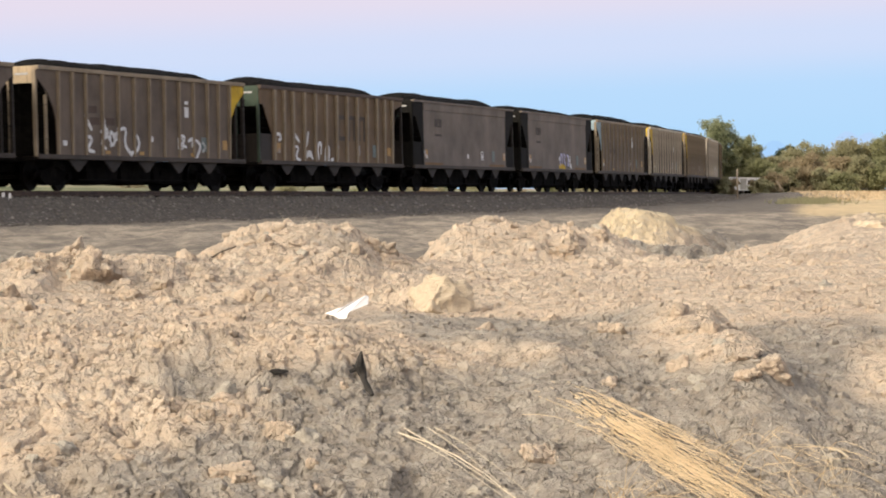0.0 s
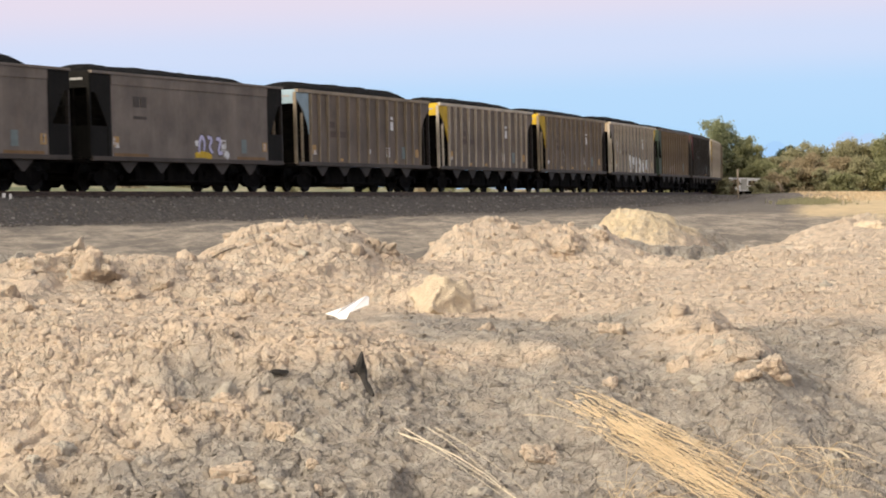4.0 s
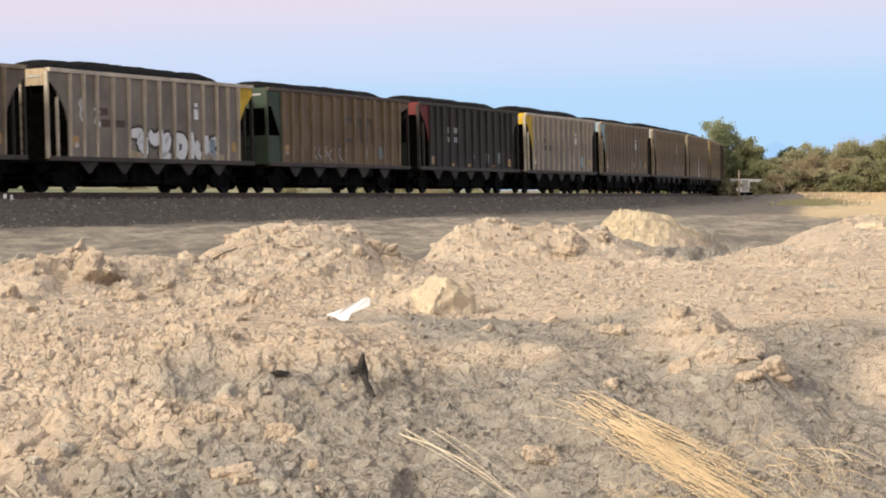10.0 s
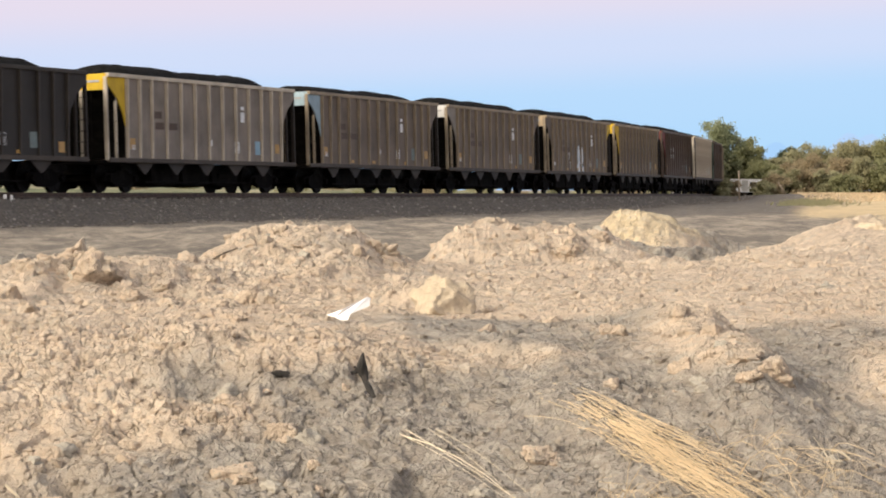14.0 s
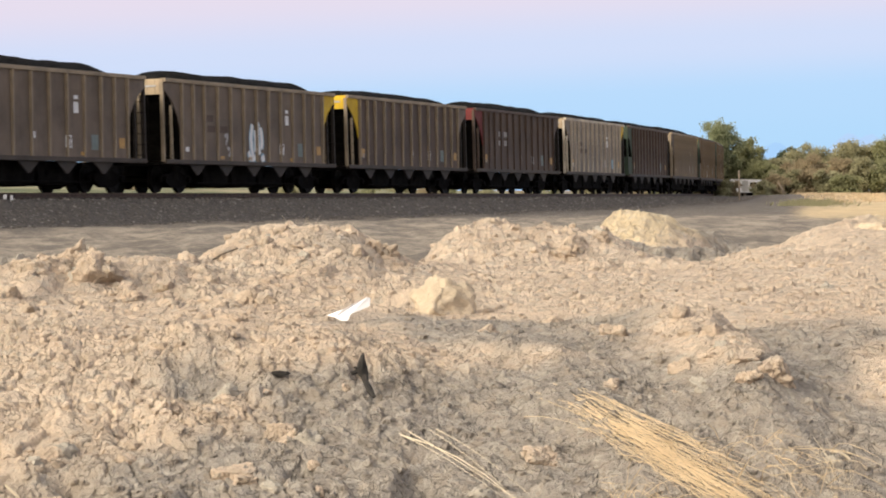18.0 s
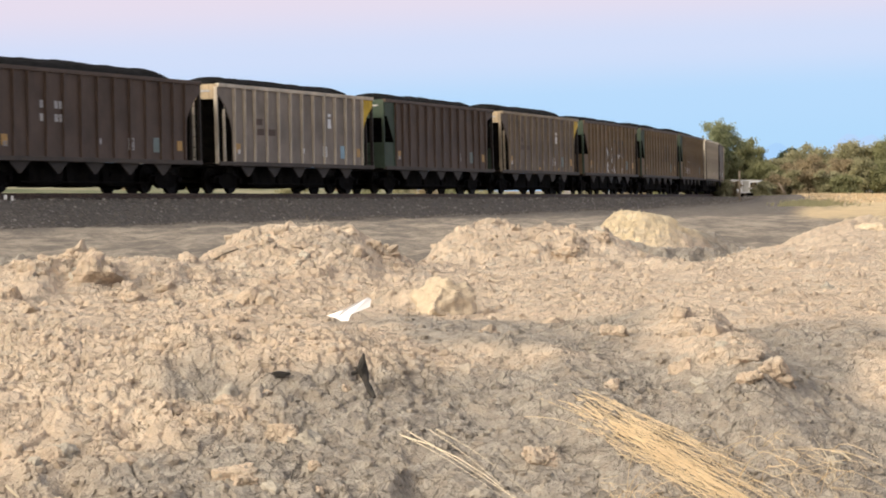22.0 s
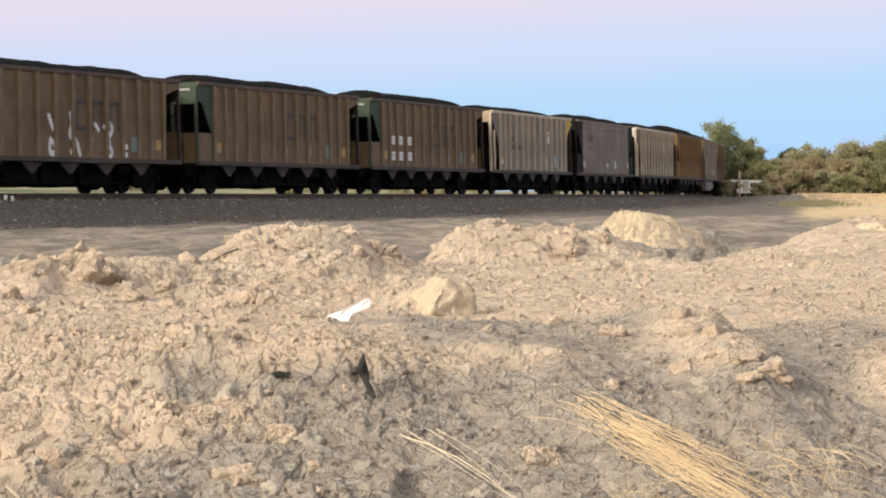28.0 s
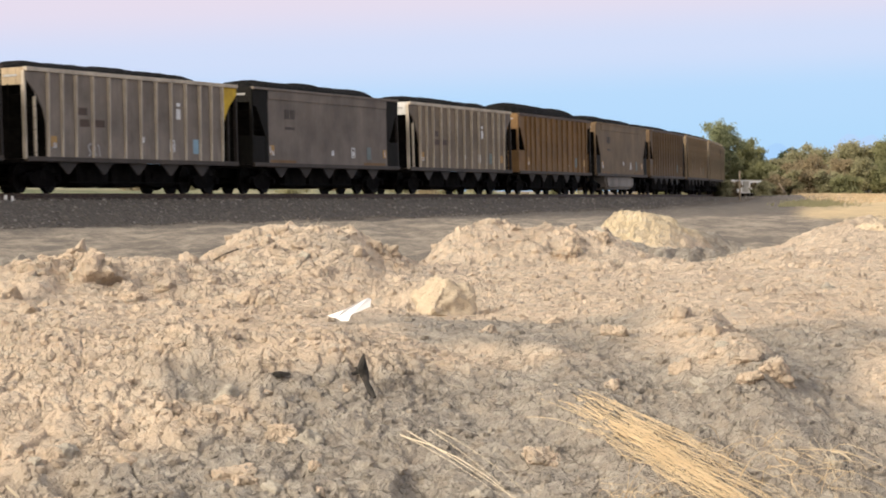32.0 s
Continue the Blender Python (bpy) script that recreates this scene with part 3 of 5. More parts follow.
# ---- railway track ----
def make_track():
    track = new("railway_track")
    tagged(track, "rusty steel rails on dark wooden ties in ballast", "railway track", kind="structure")
    prof = [(-0.07, -0.17), (0.07, -0.17), (0.07, -0.15), (0.012, -0.13), (0.012, -0.045), (0.036, -0.03), (0.036, 0.0), (-0.036, 0.0), (-0.036, -0.03), (-0.012, -0.045), (-0.012, -0.13), (-0.07, -0.15)]
    ss = np.arange(-440, 600, 2.0)
    for off in (-0.755, 0.755):
        verts, faces = [], []
        for s in ss:
            x, y, z = line_at(s)
            th = float(heading(s))
            for u, w in prof:
                v = off + u
                verts.append((x - math.cos(th) * v, y + math.sin(th) * v, z + w - math.sin(CANT) * -v))
        k = len(prof)
        for i in range(len(ss) - 1):
            for j in range(k):
                a, b = i * k + j, i * k + (j + 1) % k
                faces.append((a, b, b + k, a + k))
        from_arrays("rail", verts, faces, RAIL, track, False)
    first = None
    bm = boxes((-0.11, 0.11, -1.3, 1.3, -0.36, -0.175), bevel=0.008)
    for i in range(300):
        s = -58 + i * 0.56
        if first is None:
            first = part("tie", bm, TIE, track)
            ob = first
        else:
            ob = new("tie", first.data)
            ob.parent = track
        x, y, z = line_at(s)
        ob.matrix_basis = Matrix.Translation((x, y, z)) @ Matrix.Rotation(math.pi / 2 - float(heading(s)), 4, "Z") @ Matrix.Rotation(CANT, 4, "X")


make_track()


# ---- coal wagons ----
L, PITCH, Z_TOP, Z_SILL = 7.4, 16.18, 3.92, 1.0
RIBS = [-6.12, -5.24, -4.36, -3.27, -2.18, -1.09, 0, 1.09, 2.18, 3.27, 4.36, 5.24, 6.12]


def make_truck(car, x):
    t = new("truck")
    t.parent = car
    t.location = (x, 0, 0)
    for y in (-1.0, 1.0):
        bm = bmesh.new()
        prism(bm, [(-1.16, 0.36), (-1.16, 0.56), (-0.95, 0.66), (-0.55, 0.64), (-0.36, 0.74), (0.36, 0.74), (0.55, 0.64), (0.95, 0.66), (1.16, 0.56), (1.16, 0.36),
                   (0.88, 0.40), (0.5, 0.22), (0.32, 0.17), (-0.32, 0.17), (-0.5, 0.22), (-0.88, 0.40)], y - 0.09, y + 0.09)
        for sx in (-0.89, 0.89):
            rod(bm, (sx, y - 0.2 * (1 if y < 0 else -1) * 1.0, 0.46), (sx, y, 0.46), 0.12, 10)
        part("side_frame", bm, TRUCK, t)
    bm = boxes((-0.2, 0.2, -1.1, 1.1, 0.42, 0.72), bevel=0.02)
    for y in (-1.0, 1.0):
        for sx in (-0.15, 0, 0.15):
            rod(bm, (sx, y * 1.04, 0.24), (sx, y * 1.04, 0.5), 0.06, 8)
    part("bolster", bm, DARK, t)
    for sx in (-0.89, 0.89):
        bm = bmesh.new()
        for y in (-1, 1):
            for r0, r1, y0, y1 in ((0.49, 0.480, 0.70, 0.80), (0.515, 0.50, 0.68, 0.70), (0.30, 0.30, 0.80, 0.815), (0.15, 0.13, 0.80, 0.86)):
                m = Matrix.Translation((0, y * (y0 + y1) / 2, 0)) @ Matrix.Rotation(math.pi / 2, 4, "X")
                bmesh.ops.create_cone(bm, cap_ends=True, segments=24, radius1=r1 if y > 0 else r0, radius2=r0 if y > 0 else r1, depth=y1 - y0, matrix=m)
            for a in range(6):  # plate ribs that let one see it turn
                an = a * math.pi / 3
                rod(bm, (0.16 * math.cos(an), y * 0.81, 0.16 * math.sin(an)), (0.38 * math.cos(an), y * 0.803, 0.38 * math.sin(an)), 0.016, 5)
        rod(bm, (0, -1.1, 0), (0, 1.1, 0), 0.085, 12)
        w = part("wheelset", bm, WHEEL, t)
        w.location = (sx, 0, 0.49)
    return t


def coal_heap(seed, amp=0.38):
    rs = np.random.RandomState(seed)
    xs, ys = np.linspace(-7.2, 7.2, 73), np.linspace(-1.5, 1.5, 17)
    X, Y = np.meshgrid(xs, ys, indexing="ij")
    end = step(7.25, 5.0, np.abs(X + rs.uniform(-0.4, 0.4)))
    prof = (1 - np.clip(np.abs(Y) / 1.55, 0, 1) ** 2.2)
    z = 3.55 + (amp + 0.37) * prof ** 0.6 * end * (1 + 0.10 * fbm(X * 0.5 + seed * 3, Y * 0.4, 3, seed)) + 0.035 * fbm(X * 3, Y * 3, 3, seed + 9)
    v = np.stack([X, Y, z], -1).reshape(-1, 3)
    i = np.arange(73 * 17).reshape(73, 17)
    f = np.stack([i[:-1, :-1], i[1:, :-1], i[1:, 1:], i[:-1, 1:]], -1).reshape(-1, 4)
    return v, f


def make_car(kind):
    """kind: ribbed (open cage ends), closed (ribbed, sheeted ends with a hole) or smooth (plain sides, sheeted ends)."""
    car = new("coal_hopper_car")
    edge = 6.2 if kind == "ribbed" else 6.05
    for sy in (-1, 1):
        y = HALF * sy
        t0, t1 = sorted((y, y - 0.03 * sy))
        part("side_panel", boxes((-edge, edge, t0, t1, 1.06, 3.84)), PAINT["brown"], car)
        for sx in (-1, 1):
            bm = bmesh.new()
            if kind == "ribbed":
                out = [(edge, 3.84), (L, 3.84), (L, 3.55), (edge + 0.55, 3.1), (edge + 0.18, 2.62), (edge, 2.2)]
            elif kind == "closed" and sx > 0:
                out = [(edge, 3.84), (L, 3.84), (L, 3.62), (edge + 0.35, 3.35), (edge + 0.12, 2.9), (edge + 0.12, 1.06), (edge, 1.06)]
            else:
                out = [(edge, 3.84), (L, 3.84), (L, 3.22), (edge + 1.05, 3.2), (edge + 0.25, 2.1), (edge + 0.25, 1.06), (edge, 1.06)]
            prism(bm, [(sx * a, b) for a, b in out], t0 + 0.002 * sy, t1 + 0.002 * sy)
            ob = part("corner_gusset", bm, PAINT["brown"], car)
            ob.data.name = "gusset_front" if sx < 0 else "gusset_rear"
        c0, c1 = sorted((y + 0.07 * sy, y - 0.10 * sy))
        part("top_chord", boxes((-L, L, c0, c1, 3.79 if kind != "smooth" else 3.83, Z_TOP), bevel=0.01), PAINT["rib"], car)
        c0, c1 = sorted((y + 0.04 * sy, y - 0.14 * sy))
        part("side_sill", boxes((-L, L, c0, c1, 0.98, 1.13), bevel=0.01), PAINT["sill"], car)
        if kind != "smooth":
            c0, c1 = sorted((y + 0.115 * sy, y + 0.001 * sy))
            first = None
            w = 0.045 if kind == "ribbed" else 0.085
            for x in RIBS:
                if first is None:
                    bm = bmesh.new()
                    prism(bm, [(-w, 1.13), (w, 1.13), (w, 3.785), (-w, 3.785)], c0, c1)
                    for v in bm.verts:  # the foot and the head taper in towards the side
                        if abs(v.co.y) > HALF + 0.05 and (v.co.z < 1.2):
                            v.co.y -= 0.06 * sy
                    first = part("rib", bm, PAINT["rib"], car)
                    ob = first
                else:
                    ob = new("rib", first.data)
                    ob.parent = car
                ob.location = (x, 0, 0)
        else:
            c0, c1 = sorted((y + 0.03 * sy, y + 0.003 * sy))
            part("upper_band", boxes((-edge, edge, c0, c1, 3.50, 3.835), bevel=0.008), PAINT["ash"], car)
    for sx in (-1, 1):
        e = sx * L

        def ends(a, b):
            return sorted((e + sx * a, e + sx * b))
        x0, x1 = ends(0.02, -0.02)
        part("end_plate", boxes((x0, x1, -1.55, 1.55, 3.36 if kind != "closed" else 3.14, 3.9), bevel=0.006), PAINT["cream"], car)
        xa, xb = ends(0.05, -0.05)
        w = 0.06 if kind == "ribbed" else 0.05
        for y in (-1.53, 1.53):
            part("corner_post", boxes((xa, xb, y - w, y + w, 1.05, 3.80), bevel=0.006), PAINT["rib"], car)
        for y in (-0.62, 0.62):
            part("end_post", boxes((xa, xb, y - 0.05, y + 0.05, 1.05, 3.38), bevel=0.006), PAINT["rib"], car)
        if kind == "ribbed":
            for y in (-1.53, 1.53):
                xc, xd = sorted((sx * 6.72, sx * 6.80))
                part("stay_post", boxes((xc, xd, y - 0.045, y + 0.045, 1.05, 3.12), bevel=0.006), PAINT["rib"], car)
        else:
            part("end_lower_panel", boxes((x0, x1, -1.5, 1.5, 1.06, 2.12), bevel=0.006), PAINT["soot"], car)
            for y in (-1.57, 1.57) if kind == "smooth" or sx < 0 else ():
                xc, xd = sorted((sx * 6.28, sx * (L - 0.06)))
                part("side_lower_panel", boxes((xc, xd, y - 0.012, y + 0.012, 1.08, 2.12), bevel=0.004), PAINT["dark_brown"], car)
        bm = bmesh.new()
        prism(bm, [(sx * (L - 0.1), 3.62), (sx * (L - 0.1), 3.55), (sx * 5.1, 1.15), (sx * 5.0, 1.2)], -1.56, 1.56)
        part("slope_sheet", bm, DARK, car)
        xa, xb = sorted((sx * 6.0, sx * (L + 0.18)))
        part("end_platform", boxes((xa, xb, -1.5, 1.5, 0.93, 1.05), bevel=0.01), DARK, car)
        xa, xb = sorted((sx * (L + 0.1), sx * (PITCH / 2 + 0.02)))
        bm = boxes((xa, xb, -0.09, 0.09, 0.74, 0.94), bevel=0.02)
        xa, xb = sorted((sx * (L + 0.42), sx * (PITCH / 2 + 0.06)))
        box(bm, xa, xb, -0.16, 0.16, 0.68, 1.0, bevel=0.03)
        part("coupler", bm, DARK, car)
        bm = bmesh.new()
        for k in range(6):
            z = 1.25 + 0.36 * k
            if kind != "ribbed" and z < 2.2:
                continue
            rod(bm, (sx * (L + 0.09), -1.5, z), (sx * (L + 0.09), -1.02, z), 0.008)
            rod(bm, (sx * 6.78, -1.60, z), (sx * (L - 0.02), -1.60, z), 0.009)
        rod(bm, (sx * (L + 0.09), -1.02, 0.7), (sx * (L + 0.09), -1.02, 3.4), 0.018)
        part("ladder", bm, DARK, car)
        make_truck(car, sx * 5.62)
    bm = bmesh.new()
    bmesh.ops.create_cone(bm, cap_ends=True, segments=16, radius1=0.27, radius2=0.27, depth=0.05, matrix=Matrix.Translation((-L - 0.16, 0.3, 2.35)) @ Matrix.Rotation(math.pi / 2, 4, "Y"))
    part("brake_wheel", bm, DARK, car)
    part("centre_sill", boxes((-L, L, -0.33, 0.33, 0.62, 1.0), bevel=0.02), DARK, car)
    for i in range(5):
        x = -4.7 + 2.35 * i
        bm = bmesh.new()
        prism(bm, [(x - 0.68, 1.0), (x + 0.68, 1.0), (x + 0.07, 0.60), (x - 0.07, 0.60)], -1.50, -1.46)
        part("hopper_chute", bm, PAINT["chute"], car)
        bm = bmesh.new()
        prism(bm, [(x - 0.68, 1.0), (x + 0.68, 1.0), (x + 0.07, 0.60), (x - 0.07, 0.60)], 1.46, 1.50)
        part("hopper_chute", bm, PAINT["chute"], car)
        w = 1.05 if abs(x) < 4 else 0.6
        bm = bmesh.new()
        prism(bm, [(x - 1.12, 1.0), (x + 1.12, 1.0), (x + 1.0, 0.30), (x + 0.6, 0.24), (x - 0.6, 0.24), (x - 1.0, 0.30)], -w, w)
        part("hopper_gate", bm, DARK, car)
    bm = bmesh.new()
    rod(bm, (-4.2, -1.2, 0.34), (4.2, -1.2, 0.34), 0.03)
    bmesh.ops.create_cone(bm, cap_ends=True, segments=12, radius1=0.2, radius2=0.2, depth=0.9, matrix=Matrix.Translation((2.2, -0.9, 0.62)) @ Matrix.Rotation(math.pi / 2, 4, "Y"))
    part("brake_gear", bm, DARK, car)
    return car


SIDE_Y = -HALF - 0.006


def plate(car, name, x, z, w, h, material, out=0.0, label=""):
    part(name, boxes((x - w / 2, x + w / 2, SIDE_Y - 0.006 - out, SIDE_Y + 0.004 - out, z - h / 2, z + h / 2)), material, car, label)


def ribbons(strokes, width, y):
    """Sprayed strokes: bands of that width along lines of (x, z)."""
    bm = bmesh.new()
    for pts in strokes:
        pts = [Vector((a, 0, b)) for a, b in pts]
        for _ in range(2):  # round the corners
            pts = [pts[0]] + [q for a, b in zip(pts, pts[1:]) for q in (a.lerp(b, 0.25), a.lerp(b, 0.75))] + [pts[-1]]
        rows = []
        for i, p in enumerate(pts):
            d = (pts[min(i + 1, len(pts) - 1)] - pts[max(i - 1, 0)]).normalized()
            n = Vector((-d.z, 0, d.x)) * width / 2 * (0.55 + 0.45 * math.sin(math.pi * (i + 0.5) / len(pts)))
            rows.append([bm.verts.new((p.x + k * n.x, y, p.z + k * n.z)) for k in (-1, 1)])
        for a, b in zip(rows, rows[1:]):
            bm.faces.new((a[0], a[1], b[1], b[0]))
    return bm


def tag_strokes(x, z, w, h, n, seed):
    """A loose illegible scrawl of n strokes in a field of that size."""
    rs = random.Random(seed)
    out = []
    for i in range(n):
        cx = x + w * (i + 0.5) / n
        sw = w / n * 0.75
        k = 3 + rs.randrange(3)
        out.append([(cx + sw * rs.uniform(-0.6, 0.6), z + h * (1 - j / k) + h * 0.12 * rs.uniform(-1, 1)) for j in range(k + 1)])
    return out


def spray(car, strokes, width, material, label, back=None):
    for s in strokes:
        if back:
            part("spray_outline", ribbons([s], width * 1.6, SIDE_Y - 0.002), back, car, "dark spray paint outline")
        part("spray_stroke", ribbons([s], width, SIDE_Y - 0.006), material, car, label)


# kind, body, ribs, end, front gusset, rear gusset, end posts
FLEET = {
    -10: ("ribbed", "brown", "rib", "cream", "brown", "brown"), -9: ("ribbed", "brown", "rib", "cream", "brown", "yellow"),
    -8: ("closed", "umber", "rib", "green", "umber", "umber"), -7: ("smooth", "grey", "grey", "charcoal", "charcoal", "charcoal"),
    -6: ("smooth", "grey", "grey", "charcoal", "charcoal", "charcoal"), -5: ("ribbed", "brown", "rib", "blue", "blue", "brown"),
    -4: ("ribbed", "brown", "rib_light", "yellow", "yellow", "brown"), -3: ("ribbed", "brown", "rib", "yellow", "yellow", "brown"),
    -2: ("ribbed", "light", "rib_light", "cream", "light", "yellow"), -1: ("closed", "umber", "rib_brown", "green", "green", "umber"),
    0: ("ribbed", "black", "rib_black", "red", "red", "black"), 1: ("ribbed", "light", "rib_light", "yellow", "yellow", "light"),
    2: ("ribbed", "brown", "rib", "blue", "blue", "brown"), 3: ("ribbed", "brown", "rib", "white", "ash", "brown"),
    4: ("ribbed", "brown", "rib", "cream", "brown", "yellow"), 5: ("ribbed", "dark_brown", "rib", "yellow", "yellow", "brown"),
    6: ("ribbed", "dark_brown", "dark_brown", "red", "red", "dark_brown"), 7: ("ribbed", "light", "rib_light", "cream", "light", "yellow"),
    8: ("closed", "dark_brown", "dark_brown", "green", "green", "dark_brown"), 9: ("ribbed", "brown", "rib", "cream", "brown", "yellow"),
    10: ("closed", "umber", "rib_brown", "green", "umber", "umber"), 11: ("closed", "umber", "rib_brown", "green", "green", "umber"),
    12: ("closed", "umber", "rib_brown", "green", "green", "umber"), 13: ("ribbed", "light", "rib_light", "cream", "light", "yellow"),
    14: ("smooth", "grey", "grey", "charcoal", "charcoal", "charcoal"), 15: ("ribbed", "tan_brown", "rib_light", "white", "tan_brown", "brown"),
    16: ("closed", "orange", "orange", "orange", "orange", "orange"), 17: ("smooth", "ochre", "ochre", "umber", "ochre", "ochre"),
    18: ("closed", "umber", "umber", "umber", "umber", "umber"), 19: ("ribbed", "tan", "tan", "tan", "tan", "tan"),
    20: ("ribbed", "tan", "rib", "cream", "tan", "tan"), 21: ("ribbed", "brown", "rib", "cream", "brown", "brown"),
    22: ("closed", "umber", "umber", "green", "green", "umber"), 23: ("ribbed", "brown", "rib", "cream", "brown", "brown")}
WORDS = {"brown": "dusty brown", "dark_brown": "dark brown", "umber": "rust-stained brown", "orange": "rusty orange", "light": "pale dusty grey-brown", "grey": "plain grey", "ochre": "dusty ochre", "tan_brown": "dusty tan-brown", "ash": "ash grey",
         "black": "black", "tan": "dusty tan", "cream": "cream", "yellow": "yellow", "red": "red", "green": "dark green", "blue": "pale blue", "white": "white", "charcoal": "black"}
ROLE = {"side_panel": 1, "rib": 2, "top_chord": 2, "end_plate": 3, "side_lower_panel": 6, "end_lower_panel": 6, "gusset_front": 4,
        "gusset_rear": 5, "corner_post": 2, "end_post": 2, "stay_post": 2}
models = {k: make_car(k) for k in ("ribbed", "closed", "smooth")}
cars = {}


def make_fleet():
    for i, spec in FLEET.items():
        kind, body, rib, end = spec[:4]
        car = copy_thing(models[kind], Matrix())
        cars[i] = car
        tagged(car, f"{WORDS[body]} {'smooth-sided' if kind == 'smooth' else 'ribbed'} coal wagon with {WORDS[end]} end, heaped full", "train car", "wagons of the coal train")
        for ob in car.children:
            base = ob.name.split(".")[0]
            if base == "corner_gusset":
                base = ob.data.name.split(".")[0]
            if base in ROLE:
                k = ROLE[base]
                mat = PAINT[spec[k]] if k < 6 else PAINT["charcoal" if kind == "smooth" else "green" if i in (-1, 8) else "soot" if i == -8 else body]
                if base == "top_chord" and kind == "closed":
                    mat = PAINT["dark_brown"]
                if base in ("corner_post", "end_post") and kind != "ribbed":
                    mat = PAINT[end]
                # rear posts darkened: the shade of the gap between wagons is in their colour
                if base.endswith("_post") and ob.data.vertices[0].co.x > 0:
                    mat = PAINT["soot"]
                ob.material_slots[0].link = "OBJECT"
                ob.material_slots[0].material = mat
            elif base == "upper_band":
                ob.material_slots[0].link = "OBJECT"
                ob.material_slots[0].material = PAINT[body]
        if i == 17:  # a tub-bellied wagon
            for ob in list(car.children):
                if ob.name.startswith("hopper"):
                    bpy.data.objects.remove(ob)
            bm = bmesh.new()
            prism(bm, [(-4.0, 1.05), (4.0, 1.05), (3.8, 0.45), (3.4, 0.28), (-3.4, 0.28), (-3.8, 0.45)], -1.45, 1.45)
            bmesh.ops.bevel(bm, geom=bm.edges[:], offset=0.12, segments=2, affect="EDGES")
            part("belly_tub", bm, PAINT["ash"], car)
        v, f = coal_heap(100 + i, 0.62 if i == 16 else 0.40 + 0.05 * math.sin(i * 2.3))
        from_arrays("coal_load", v, f, COAL, car)
        rs = random.Random(300 + i)
        # service plates along the sill, and the number board on the end
        dim = MARK_GREY if body in ("dark_brown", "umber", "black") else MARK_WHITE
        plate(car, "service_plate", 4.05 + rs.uniform(-0.1, 0.1), 1.62, 0.42, 0.50, MARK_BLUE if body == "light" else MARK_TEAL)
        bm = bmesh.new()
        for a, b, c, d in ((2.1, 2.48, 1.42, 1.46), (2.1, 2.48, 1.78, 1.82), (2.1, 2.15, 1.42, 1.82), (2.43, 2.48, 1.42, 1.82), (2.2, 2.38, 1.5, 1.68)):
            box(bm, a, b, SIDE_Y - 0.006, SIDE_Y + 0.004, c, d)
        part("stencil_frame", bm, MARK_GREY if dim is MARK_GREY else MARK_WHITE, car)
        plate(car, "stencil_bar", 0.15, 1.60 + rs.uniform(-0.05, 0.2), 0.22, 0.20, dim)
        plate(car, "stencil_bar", -5.7, 1.5, 0.25, 0.16, dim)
        for x in ((-5.75, -2.9, -0.55, 3.2, 5.75) if body in ("black", "brown") else (-5.75, 5.75)):
            big = abs(x) > 5
            if rs.random() < 0.85:
                plate(car, "reflector", x, (1.42 if body == "black" else 1.62) if big else 1.24, 0.36 if big else 0.30, 0.34 if big else 0.12, REFLECT)
        part("number_board", boxes((-L - 0.038, -L - 0.018, *((-1.32, -0.85) if end != "red" else (0.1, 0.6)), 3.62, 3.69)), MARK_GREY, car)
        if end == "red":  # the end itself is plain, but for a red corner
            part("red_corner", boxes((-L - 0.030, -L - 0.018, -1.55, -0.62, 3.36, 3.9)), PAINT["red"], car, "faded red painted corner")
            for ob in car.children:
                if ob.name.startswith("end_plate"):
                    ob.material_slots[0].material = PAINT[body]
        if kind == "ribbed" and body not in ("black", "dark_brown"):
            plate(car, "stencil_bar", 2.8, 2.72, 0.30, 0.36, dim)
            plate(car, "stencil_bar", 2.8, 3.05, 0.26, 0.12, dim)
            for x, z in ((-3.9, 2.62), (-3.75, 2.25), (-2.75, 2.25)):
                plate(car, "faded_marking", x, z, 0.62, 0.24, PAINT["dark_brown"])
        if kind == "smooth":
            plate(car, "stencil_bar", -4.3, 2.98, 0.42, 0.36, MARK_DARK)
            plate(car, "stencil_bar", -3.78, 2.98, 0.42, 0.36, MARK_DARK)
            plate(car, "stencil_bar", -4.05, 2.45, 0.9, 0.10, MARK_DARK)
            for x in (-5.9, 5.75):
                plate(car, "stencil_bar", x, 1.62, 0.14, 0.26, MARK_WHITE)
                plate(car, "rust_band", x * 0.8, 1.19, 2.4, 0.10, PAINT["orange"])
        if kind == "closed" and body == "umber" and i in (-8, -1, 10, 11, 12):
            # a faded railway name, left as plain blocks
            for x in (0.55, 1.63, 2.72):
                bm = bmesh.new()
                for a, b, c, d in ((-0.36, -0.2, 2.0, 3.0), (-0.36, 0.36, 2.84, 3.0), (0.2, 0.36, 2.0, 3.0)) if x > 1 else ((-0.36, -0.2, 2.0, 3.0), (-0.36, 0.36, 2.84, 3.0), (-0.36, 0.36, 2.0, 2.16)):
                    box(bm, x + a, x + b, SIDE_Y - 0.006, SIDE_Y + 0.004, c, d)
                part("faded_marking", bm, MARK_DARK, car, "faded dark block lettering")
        if i == 12:
            for x in (-4.8, -3.85, -2.75):
                for z in (2.23, 1.57):
                    plate(car, "number_bar", x, z, 0.44, 0.36, MARK_WHITE)
                    plate(car, "number_bar", x + 0.02, z, 0.10, 0.16, MARK_GREY, 0.006)
        if i in (0, 6):
            for x in (-3.35, -2.45):
                for z in (2.78, 2.36):
                    for k in (-0.14, 0.14):
                        plate(car, "number_bar", x + k, z, 0.2, 0.24, MARK_GREY)


make_fleet()
for m in models.values():
    for o in (*m.children_recursive, m):
        bpy.data.objects.remove(o)

